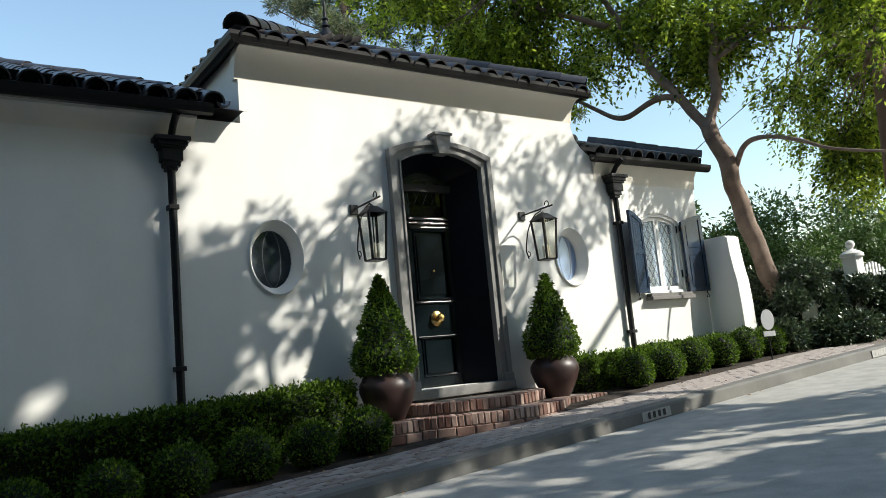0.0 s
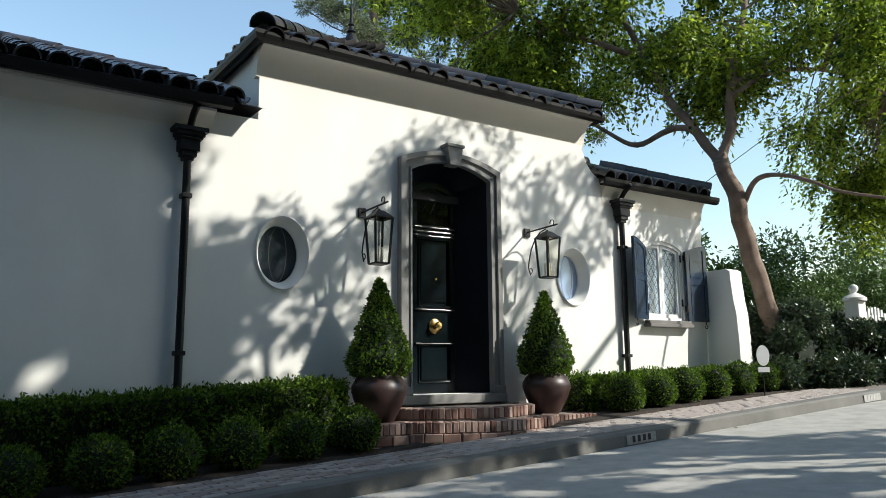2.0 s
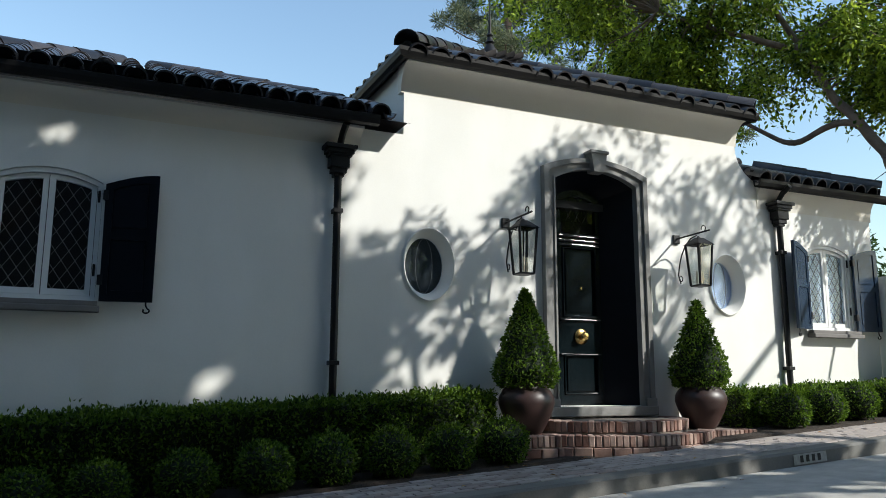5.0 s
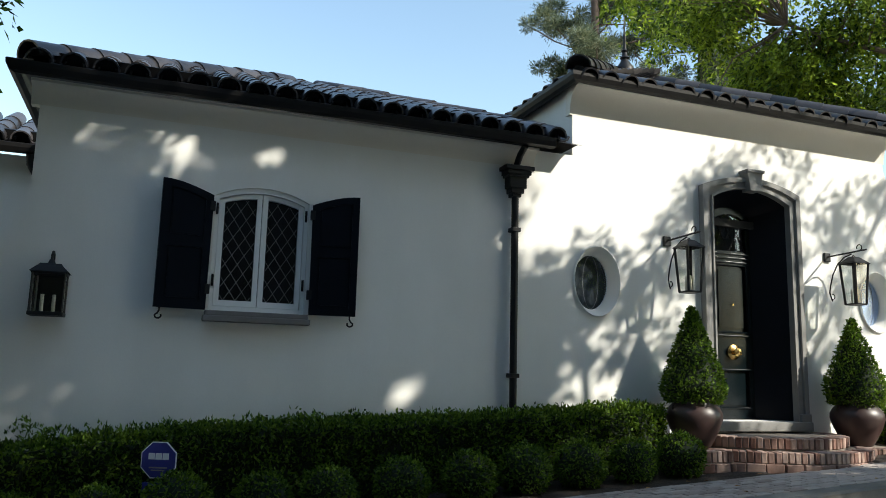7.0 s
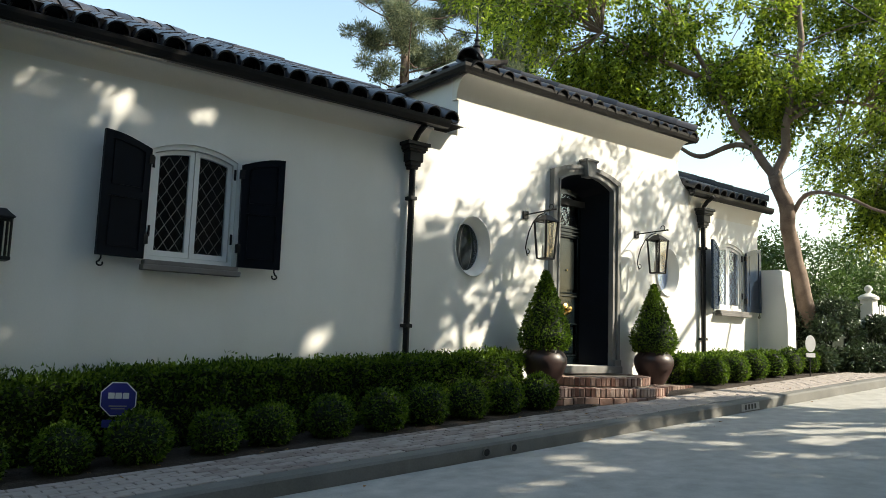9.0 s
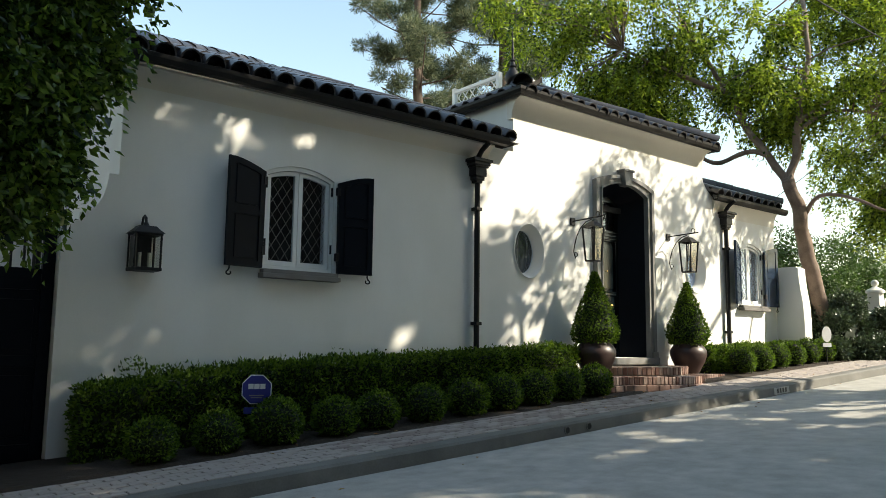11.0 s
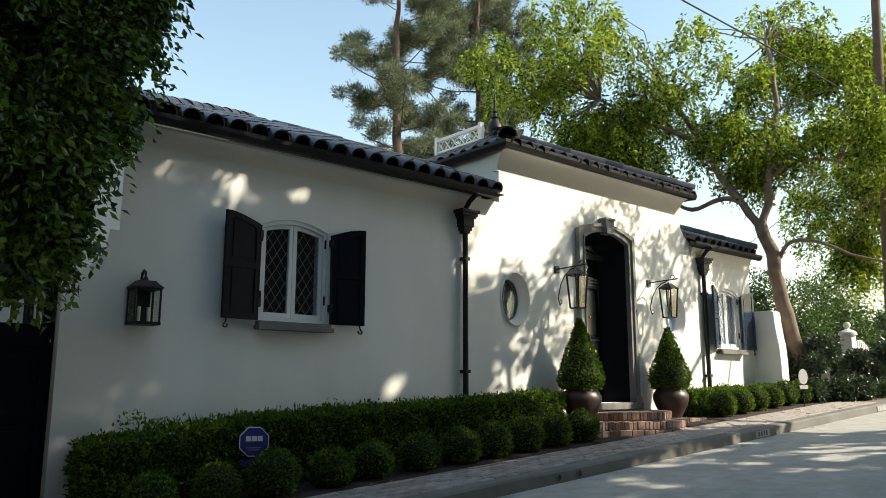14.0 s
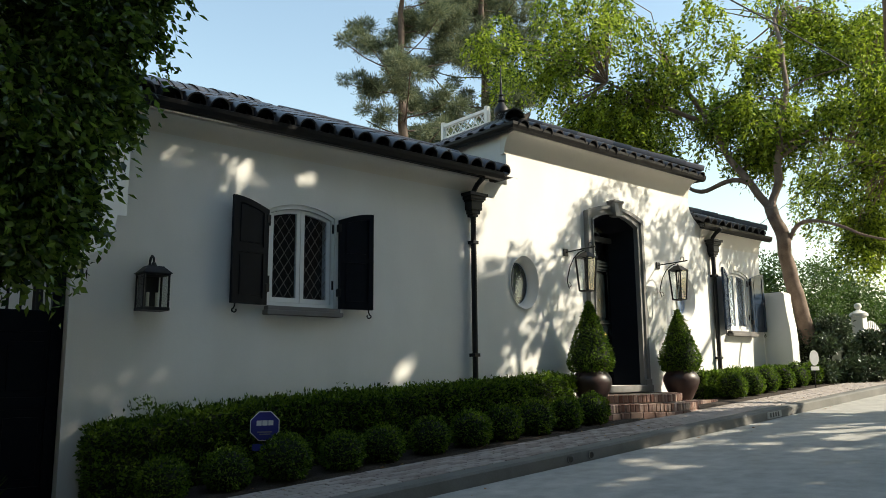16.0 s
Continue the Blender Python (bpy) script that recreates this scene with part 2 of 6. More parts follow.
def sweep(bm, profile, x0, x1):
    """A moulding: a closed profile in y and z, run along x."""
    a = [bm.verts.new((x0, y, z)) for y, z in profile]
    b = [bm.verts.new((x1, y, z)) for y, z in profile]
    n = len(profile)
    for i in range(n):
        bm.faces.new((a[i], a[(i + 1) % n], b[(i + 1) % n], b[i]))
    bm.faces.new(a[::-1])
    bm.faces.new(b)
    return bm


rng = np.random.default_rng(7)


def leaf_mesh(name, P, N, length, width, mat, parent=None, label="", spread=0.8, droop=0.0, cup=0.25):
    """Many small leaves, each a pointed blade folded at its rib, at points P, turned outwards by N."""
    n = len(P)
    A = N + spread * rng.normal(size=(n, 3))
    A[:, 2] -= droop
    A /= np.linalg.norm(A, axis=1, keepdims=True) + 1e-9
    S = np.cross(A, rng.normal(size=(n, 3)))
    S /= np.linalg.norm(S, axis=1, keepdims=True) + 1e-9
    U = np.cross(A, S)
    L = (length * rng.uniform(0.65, 1.3, n))[:, None]
    Wd = (width * rng.uniform(0.7, 1.25, n))[:, None]
    V = np.empty((n, 4, 3))
    V[:, 0] = P
    V[:, 1] = P + A * L * 0.45 + S * Wd * 0.5 + U * Wd * cup
    V[:, 2] = P + A * L
    V[:, 3] = P + A * L * 0.45 - S * Wd * 0.5 + U * Wd * cup
    me = bpy.data.meshes.new(name)
    me.vertices.add(n * 4)
    me.vertices.foreach_set("co", V.reshape(-1))
    idx = np.arange(n * 4).reshape(n, 4)
    tri = np.concatenate([idx[:, [0, 1, 2]], idx[:, [0, 2, 3]]], axis=1).reshape(-1)
    me.loops.add(n * 6)
    me.loops.foreach_set("vertex_index", tri.astype(np.int32))
    me.polygons.add(n * 2)
    me.polygons.foreach_set("loop_start", np.arange(0, n * 6, 3, dtype=np.int32))
    me.update(calc_edges=True)
    me.materials.append(mat)
    ob = new(name, me)
    if parent:
        ob.parent = parent
    if label:
        ob["label"] = label
    return ob


def sphere_dirs(n):
    d = rng.normal(size=(n, 3))
    return d / np.linalg.norm(d, axis=1, keepdims=True)


def clump_points(clumps, per, shell=0.55):
    """Points and outward directions in many ragged clumps (x, y, z, radius, flatness)."""
    Ps, Ns = [], []
    for x, y, z, r, flat in clumps:
        n = int(per * r * r)
        d = sphere_dirs(n)
        k = rng.uniform(shell, 1.0, n)[:, None] ** 0.7 * (1 + 0.18 * rng.normal(size=(n, 1)))
        p = d * k * r
        p[:, 2] *= flat
        Ps.append(p + (x, y, z))
        Ns.append(d)
    return np.concatenate(Ps), np.concatenate(Ns)


def spray_points(clumps, strands, leaves, length):
    """Points and directions along many thin hanging twigs that start in each clump."""
    C = np.array([c[:4] for c in clumps])
    n = len(C)
    d = sphere_dirs(n * strands).reshape(n, strands, 3)
    start = C[:, None, :3] + d * C[:, None, 3:4] * rng.random((n, strands, 1)) ** 0.5
    L = length * rng.uniform(0.45, 1.35, (n, strands, 1, 1))
    out = d * (1, 1, 0)
    out /= np.linalg.norm(out, axis=2, keepdims=True) + 1e-6
    q = np.linspace(0, 1, leaves)[None, None, :, None]
    P = start[:, :, None, :] + out[:, :, None, :] * L * 0.45 * q ** 0.7 - np.array((0, 0, 1.0)) * L * q ** 1.4
    P = P + rng.normal(size=P.shape) * 0.028
    N = out[:, :, None, :] * 0.8 + rng.normal(size=P.shape) * 0.5 - np.array((0, 0, 0.35))
    return P.reshape(-1, 3), N.reshape(-1, 3)


# ---- ground ----
W = 8.45                                  # the house front
KY = 6.15                                 # kerb's face
BY = 7.27                                 # back of the pavement


def street_z(x):
    s = 0.09 + 0.0633 * x
    lo, hi = -1.4, 1.04
    if s > hi - 0.25:
        s = hi - 0.25 + 0.25 * math.tanh((s - hi + 0.25) / 0.25)
    return max(s, lo)


def kerb_y(x):
    """The kerb runs straight along the house, then swings outwards past the pole."""
    return KY - (0.055 * (x - 14.0) ** 2 if x > 14.0 else 0.0)


XS = [-400, -120, -60, -30, -20] + [-12 + 0.75 * i for i in range(54)]
def strip(name, xs, ys, mat):
    """A sheet over x, its depth and height given row by row."""
    bm = B()
    rows = [[bm.verts.new((x, y(x), z(x))) for x in xs] for y, z in ys]
    for a, b in zip(rows, rows[1:]):
        for i in range(len(xs) - 1):
            bm.faces.new((a[i], a[i + 1], b[i + 1], b[i]))
    return part(name, bm, mat)


FAR = [40, 60, 120, 400]
ground = strip("ground", XS + FAR, [(lambda x: -400, lambda x: street_z(x) - 0.1), (lambda x: -8, lambda x: street_z(x) - 0.1), (lambda x: 400, lambda x: street_z(x) - 0.1)], EARTH)
structure(ground, "bare earth ground under the whole street", "ground")
XR = [x for x in XS if x <= 28]
road = strip("road", XR, [(lambda x: -7.0, lambda x: street_z(x) + 0.02), (lambda x: -1.0, lambda x: street_z(x) + 0.04), (lambda x: kerb_y(x) - 0.002, street_z)], CONCRETE)
structure(road, "pale worn concrete street with cracks", "road")
JOINT = material("tar_joint", (0.07, 0.065, 0.06), 0.9, 0.3, 20.0, 80.0, 0.4)
for jx in (-9.6, -5.0, -0.4, 4.2, 8.8, 13.4):
    bm = B()
    m = 60
    a = [bm.verts.new((jx + 0.03 * noise.noise(Vector((jx, k * 0.35, 0))) + 0.16 * k / m, -6.9 + 13.0 * k / m, street_z(jx) + 0.006 + 0.04 * min(1, max(0, 1 - (-6.9 + 13.0 * k / m + 1) / 7.15)))) for k in range(m + 1)]
    b = [bm.verts.new(v.co + Vector((0.014 + 0.006 * noise.noise(v.co * 5), 0, 0.0006))) for v in a]
    for k in range(m):
        bm.faces.new((a[k], b[k], b[k + 1], a[k + 1]))
    structure(part("road_joint", bm, JOINT), "thin dark joint across the concrete street", "joint")
kerb = strip("kerb", XR, [(lambda x: kerb_y(x), lambda x: street_z(x) - 0.08), (lambda x: kerb_y(x) + 0.012, lambda x: street_z(x) + 0.125), (lambda x: kerb_y(x) + 0.035, lambda x: street_z(x) + 0.15), (lambda x: kerb_y(x) + 0.20, lambda x: street_z(x) + 0.156), (lambda x: kerb_y(x) + 0.20, lambda x: street_z(x) - 0.08)], KERB)
structure(kerb, "grey concrete kerb with chipped dirty edge", "kerb")
pavement = strip("pavement", XR, [(lambda x: kerb_y(x) + 0.20, lambda x: street_z(x) + 0.146), (lambda x: BY, lambda x: street_z(x) + 0.152), (lambda x: BY, lambda x: street_z(x) - 0.08)], MORTAR)
structure(pavement, "brick sidewalk along the planting bed", "pavement")
bed = strip("planting_bed", [x for x in XR if x < 14], [(lambda x: BY + 0.004, lambda x: street_z(x) + 0.13), (lambda x: BY + 0.1, lambda x: street_z(x) + 0.17), (lambda x: W + 0.05, lambda x: street_z(x) + 0.2)], SOIL)
structure(bed, "dark bare soil under the boxwood hedge", "soil")

# ---- house shell ----
EAVE, MEAVE = 4.36, 5.31
outer = [(-2.43, -0.6), (12.13, 0.2), (12.13, EAVE), (9.72, EAVE), (9.62, 4.42), (9.5, 4.5), (9.4, 4.62), (9.34, 4.78), (9.32, MEAVE), (4.04, MEAVE), (4.04, EAVE),
         (-1.9, EAVE), (-1.9, 3.1), (-2.0, 3.1), (-2.02, 2.95), (-2.05, 2.84), (-2.1, 2.75), (-2.17, 2.69), (-2.27, 2.65), (-2.27, 2.56), (-2.43, 2.56)]
WIN_L, WIN_R = (-0.19, 0.79), (10.60, 11.57)
holes = [arched(*WIN_L, 2.20, 3.40, 3.52), arched(*WIN_R, 2.20, 3.40, 3.52), arched(6.12, 7.42, 1.12, 4.05, 4.22), ellipse(4.38, 2.80, 0.33, 0.43), ellipse(9.03, 2.80, 0.33, 0.43)]
bm = slab(B(), outer, holes, W, W + 0.32)
front = structure(part("wall_front", bm, STUCCO), "white stucco house front with shallow trowel marks", "wall")


def cove(name, x0, x1, z, drop, out, back=0.1):
    pts = [(W + back, z), (W - out, z), (W - out, z - 0.03)]
    for k in range(1, 9):
        a = math.pi / 2 * k / 8
        pts.append((W - out + out * math.sin(a), z - 0.03 - (drop - 0.03) * (1 - math.cos(a))))
    pts.append((W + back, z - drop))
    return structure(part(name, sweep(B(), pts, x0, x1), SOFFIT, smooth=True), "cream plaster cove under the eaves", "cornice")


cove("cornice", -1.98, 3.50, EAVE - 0.02, 0.22, 0.15)
cove("cornice", 4.0, 9.36, MEAVE - 0.06, 0.36, 0.22)
cove("cornice", 9.7, 12.17, EAVE - 0.02, 0.36, 0.16)

bm = B()
box(bm, -1.9, W + 0.32, -0.6, -1.6, 12.5, EAVE)
box(bm, 11.83, W + 0.32, 0.2, 12.13, 12.5, EAVE)
box(bm, 4.04, W + 0.32, EAVE - 1, 4.34, 13.2, MEAVE)
box(bm, 9.02, W + 0.32, EAVE - 1, 9.32, 13.2, MEAVE)
box(bm, -1.9, 12.5, -0.6, 12.13, 12.8, EAVE)
structure(part("wall_sides", bm, STUCCO), "white stucco side and rear walls", "wall")
# Added sheets: the rooms' darkness is put into their near-black colour.
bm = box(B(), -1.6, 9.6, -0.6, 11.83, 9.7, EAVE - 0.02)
structure(part("wall_inner", bm, DARKROOM), "near-black sheet behind the windows, the room's dark in its colour", "wall")
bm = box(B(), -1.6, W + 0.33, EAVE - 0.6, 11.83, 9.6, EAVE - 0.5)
structure(part("ceiling", bm, DARKROOM), "near-black ceiling sheet inside, the room's dark in its colour", "ceiling")

# ---- roofs ----
PITCH_T = 0.29                            # tile columns


def barrel(length=0.44, r0=0.115, r1=0.095, n=7):
    """A clay cover tile: a tapered half pipe with a lip, along +y."""
    bm = B()
    ring = []
    for y, r in ((0, r0), (length, r1)):
        ring.append([[bm.verts.new((rr * math.cos(math.pi * k / n), y, rr * math.sin(math.pi * k / n))) for k in range(n + 1)] for rr in (r, r - 0.018)])
    for k in range(n):
        bm.faces.new((ring[0][0][k], ring[0][0][k + 1], ring[1][0][k + 1], ring[1][0][k]))
        bm.faces.new((ring[0][1][k], ring[1][1][k], ring[1][1][k + 1], ring[0][1][k + 1]))
        bm.faces.new((ring[0][0][k], ring[0][1][k], ring[0][1][k + 1], ring[0][0][k + 1]))
    me = bpy.data.meshes.new("cover_tile")
    bmesh.ops.recalc_face_normals(bm, faces=bm.faces)
    bm.to_mesh(me)
    bm.free()
    me.shade_smooth()
    me.set_sharp_from_angle(angle=radians(50))
    me.materials.append(TILE)
    return me


TILE_MESH = barrel(0.44, 0.125, 0.105, 8)
PAN_MESH = barrel(0.44, 0.082, 0.09, 5)
CAP_MESH = barrel(0.46, 0.165, 0.14, 9)


def roof(name, label, corners, slopes):
    """corners: polygons of the roof's deck. slopes: (origin, along, up, width, limits) filled with columns of tiles."""
    base = corners[0][0]
    th = tagged(thing(name, *base, label, "roof"), kind="structure")
    inv = th.matrix_world.inverted()
    bm = B()
    for poly in corners:
        bm.faces.new([bm.verts.new(inv @ Vector(p)) for p in poly])
    bmesh.ops.solidify(bm, geom=bm.faces[:], thickness=0.05)
    part("roof_deck", bm, TILE, th)
    for o, along, up, width, lo, hi in slopes:
        o, along, up = Vector(o), Vector(along).normalized(), Vector(up).normalized()
        nrm = along.cross(up).normalized()
        rot = Matrix((along, up, nrm)).transposed().to_4x4()
        for c in range(int(width / PITCH_T)):
            u = (c + 0.5) * PITCH_T
            v, end = lo(u) - 0.02, hi(u) + 0.16
            r = 0
            while r == 0 or v < end - 0.42:
                for pan in (False, True):
                    t = new("pan_tile" if pan else "cover_tile", PAN_MESH if pan else TILE_MESH)
                    t.parent = th
                    wob = rot @ pose(0, 0, 0, 1.2 + random.uniform(-0.8, 0.8), random.uniform(-2.5, 2.5) + (180 if pan else 0), random.uniform(-1.5, 1.5))
                    uu = u + (PITCH_T / 2 if pan else 0) + random.uniform(-0.006, 0.006)
                    lift = 0.085 if pan else 0.06
                    t.matrix_basis = inv @ (Matrix.Translation(o + along * uu + up * (v + (0.09 if pan else 0.0) + random.uniform(-0.012, 0.012)) + nrm * lift) @ wob)
                v += 0.37
                r += 1
        # mortar stop behind the tile ends
        bm = B()
        q = [inv @ (o + along * (0.05 if e == 0 else width - 0.05) + up * v + nrm * h) for e, v, h in ((0, 0.16, 0.0), (1, 0.16, 0.0), (1, 0.16, 0.15), (0, 0.16, 0.15), (0, 0.22, 0.0), (1, 0.22, 0.0), (1, 0.22, 0.15), (0, 0.22, 0.15))]
        vs = [bm.verts.new(p) for p in q]
        for f in ((0, 1, 2, 3), (7, 6, 5, 4), (3, 2, 6, 7), (0, 4, 5, 1), (0, 3, 7, 4), (1, 5, 6, 2)):
            bm.faces.new([vs[k] for k in f])
        part("mortar_stop", bm, GUTTER, th)
    return th


def caps(th, a, b, first=False):
    """Ridge or hip tiles from a up to b."""
    a, b = Vector(a), Vector(b)
    d = (b - a).normalized()
    side = d.cross(Vector((0, 0, 1))).normalized()
    rot = Matrix((side, d, side.cross(d))).transposed().to_4x4()
    inv = th.matrix_world.inverted()
    part("ridge_bedding", tube(B(), [inv @ (a + Vector((0, 0, -0.01))), inv @ (b + Vector((0, 0, -0.03)))], 0.085, 8), GUTTER, th)
    for i in range(int((b - a).length / 0.38)):
        t = new("ridge_tile", CAP_MESH)
        t.parent = th
        t.matrix_basis = inv @ (Matrix.Translation(a + d * (i * 0.38) + Vector((0, 0, 0.05 + random.uniform(-0.006, 0.006)))) @ rot @ pose(0, 0, 0, 1.5, random.uniform(-3, 3), random.uniform(-1.5, 1.5)))


EY = 8.13                                  # eaves' line
AX, AY, AZ = 1.07, 11.24, 5.70              # left wing's apex
A, Bp, C, D = (-2.04, EY, EAVE + 0.03), (4.03, EY, EAVE + 0.03), (4.03, EY + 0.15, EAVE + 0.09), (AX, AY, AZ)
sl = math.hypot(AY - EY, AZ - EAVE - 0.03)
roof_l = roof("roof_left_wing", "dark clay barrel tile roof with hip tiles", [[A, Bp, C, D], [A, D, (AX, 12.4, AZ), (-2.04, 12.4, EAVE)], [D, C, (4.03, 12.4, EAVE + 0.09), (AX, 12.4, AZ)]],
              [(A, (1, 0, 0), Vector(D) - Vector((AX, EY, EAVE + 0.03)), 5.85, lambda u: 0.0, lambda u: sl * max(0.1, 1.0 - abs(u - 3.11) / 3.11))])
caps(roof_l, (-2.0, EY + 0.05, EAVE + 0.08), (AX, AY, AZ + 0.0))
caps(roof_l, (3.38, 8.93, EAVE + 0.36), (AX, AY, AZ + 0.0))
MX0, MX1, MAP = 3.93, 9.46, (6.68, 11.12, 6.60)
MZ = MEAVE - 0.10
MA, MB = (MX0, EY, MZ), (MX1, EY, MZ)
MD, ME = (MX0, 13.6, MZ), (MX1, 13.6, MZ)
msl = math.hypot(MAP[1] - EY, MAP[2] - MA[2])
half = (MX1 - MX0) / 2
roof_m = roof("roof_entrance", "dark clay barrel tile hipped roof above the entrance", [[MA, MB, MAP], [MB, ME, MAP], [ME, MD, MAP], [MD, MA, MAP]],
              [(MA, (1, 0, 0), Vector(MAP) - Vector(((MX0 + MX1) / 2, EY, MA[2])), MX1 - MX0, lambda u: 0.0, lambda u: msl * (1 - abs(u - half) / half)),
               (MD, (0, -1, 0), Vector(MAP) - Vector((MX0, MAP[1], MA[2])), 5.47, lambda u: 0.0, lambda u: msl * (1 - abs(u - 2.73) / 2.73))])
caps(roof_m, (MX0 + 0.02, EY + 0.02, MZ + 0.13), Vector(MAP) + Vector((0, 0, 0.1)))
caps(roof_m, (MX1 - 0.02, EY + 0.02, MZ + 0.13), Vector(MAP) + Vector((0, 0, 0.1)))
EYR = 8.33
RA, RB, RC, RD = (9.6, EYR, EAVE + 0.0), (12.36, EYR, EAVE + 0.0), (10.8, 9.7, 4.92), (9.34, 9.7, 4.92)
rsl = math.hypot(9.7 - EYR, 4.92 - EAVE)
roof_r = roof("roof_right_wing", "dark clay barrel tile roof of the lower wing", [[RA, RB, RC, RD], [RB, (12.36, 11.5, EAVE), (10.8, 11.5, EAVE), RC], [RD, RC, (10.8, 11.5, EAVE), (9.6, 11.5, EAVE)]],
              [(RA, (1, 0, 0), Vector(RD) - Vector((9.34, EYR, EAVE)), 2.76, lambda u: 0.0, lambda u: rsl * min(1.0, (2.76 - u) / 1.5))])
caps(roof_r, (12.32, EYR + 0.03, EAVE + 0.10), (10.8, 9.7, 5.0))
caps(roof_r, (9.4, 9.7, 5.0), (10.9, 9.7, 5.0))


def gutter(name, path, label):
    """A half-round gutter with a rolled lip, along a level path."""
    bm = B()
    pts = [Vector(p) for p in path]
    prof = [(-0.065, 0.055), (-0.075, 0.045), (-0.07, 0.0), (-0.045, -0.05), (0.0, -0.065), (0.05, -0.055), (0.065, 0.0), (0.065, 0.06), (0.05, 0.06), (0.04, -0.03), (-0.035, -0.03), (-0.055, 0.055)]
    rings = []
    for i, p in enumerate(pts):
        d0 = (pts[i] - pts[i - 1]).normalized() if i else (pts[1] - pts[0]).normalized()
        d1 = (pts[i + 1] - pts[i]).normalized() if i + 1 < len(pts) else d0
        n = (Vector((-d0.y, d0.x, 0)) + Vector((-d1.y, d1.x, 0)))
        n = n / max(n.length_squared / 2, 0.3)
        rings.append([bm.verts.new(p + n * o + Vector((0, 0, h))) for o, h in prof])
    for r, s in zip(rings, rings[1:]):
        for k in range(len(prof)):
            bm.faces.new((r[k], r[(k + 1) % len(prof)], s[(k + 1) % len(prof)], s[k]))
    bm.faces.new(rings[0])
    bm.faces.new(rings[-1][::-1])
    return tagged(part(name, bm, GUTTER), label, "gutter", kind="structure")


gutter("gutter", [(-2.1, 12, EAVE + 0.015), (-2.1, EY + 0.02, EAVE + 0.015), (3.62, EY + 0.02, EAVE + 0.015)], "dark brown metal gutter along the eaves")
gutter("gutter", [(MX0 - 0.02, 13.0, MEAVE - 0.04), (MX0 - 0.02, EY + 0.02, MEAVE - 0.04), (MX1 + 0.02, EY + 0.02, MEAVE - 0.04)], "dark brown metal gutter above the entrance front")
gutter("gutter", [(9.58, EYR - 0.03, EAVE - 0.03), (12.42, EYR - 0.03, EAVE - 0.03)], "dark brown metal gutter of the lower wing")


def downpipe(x, z0):
    th = thing("downpipe", x, W - 0.075, z0, "black rainwater pipe with a square hopper head", "downpipe", "rainwater pipes")
    part("pipe", tube(B(), [(0, 0, 0), (0, 0, 3.75 - z0)], 0.043, 12), IRON, th, smooth=True)
    bm = B()
    for z, w, h in ((3.72, 0.06, 0.05), (3.76, 0.085, 0.07), (3.82, 0.11, 0.14), (3.95, 0.135, 0.03), (3.98, 0.155, 0.05), (4.03, 0.185, 0.05)):
        box(bm, -w, -w * 0.8, z - z0, w, 0.07, z + h - z0, 0.008)
    part("hopper_head", bm, IRON, th)
    part("outlet_pipe", tube(B(), [(0.02, 0, 4.06 - z0), (0.02, 0, 4.13 - z0), (0.02, -0.08, 4.22 - z0), (0.02, -0.22, 4.30 - z0)], 0.04, 10), IRON, th, smooth=True)
    for z in (1.6, 3.3):
        part("pipe_clip", box(B(), -0.055, -0.055, z - z0, 0.055, 0.075, z + 0.05 - z0, 0.006), IRON, th)
    return th


downpipe(3.22, 0.42)
downpipe(10.06, 0.85)

# finial
fin = thing("roof_finial", MAP[0] - 0.05, MAP[1], MAP[2] + 0.08, "dark turned metal finial with a tall spike", "finial")
part("urn", lathe(B(), [(0.16, 0), (0.17, 0.05), (0.13, 0.09), (0.17, 0.16), (0.16, 0.26), (0.09, 0.36), (0.06, 0.42), (0.085, 0.45), (0.055, 0.49), (0.04, 0.55), (0.06, 0.58), (0.035, 0.62)], 20), IRON, fin, smooth=True)
part("spike", lathe(B(), [(0.03, 0.6), (0.022, 0.8), (0.035, 0.84), (0.018, 0.88), (0.005, 1.28)], 12), IRON, fin, smooth=True)

# ---- windows ----


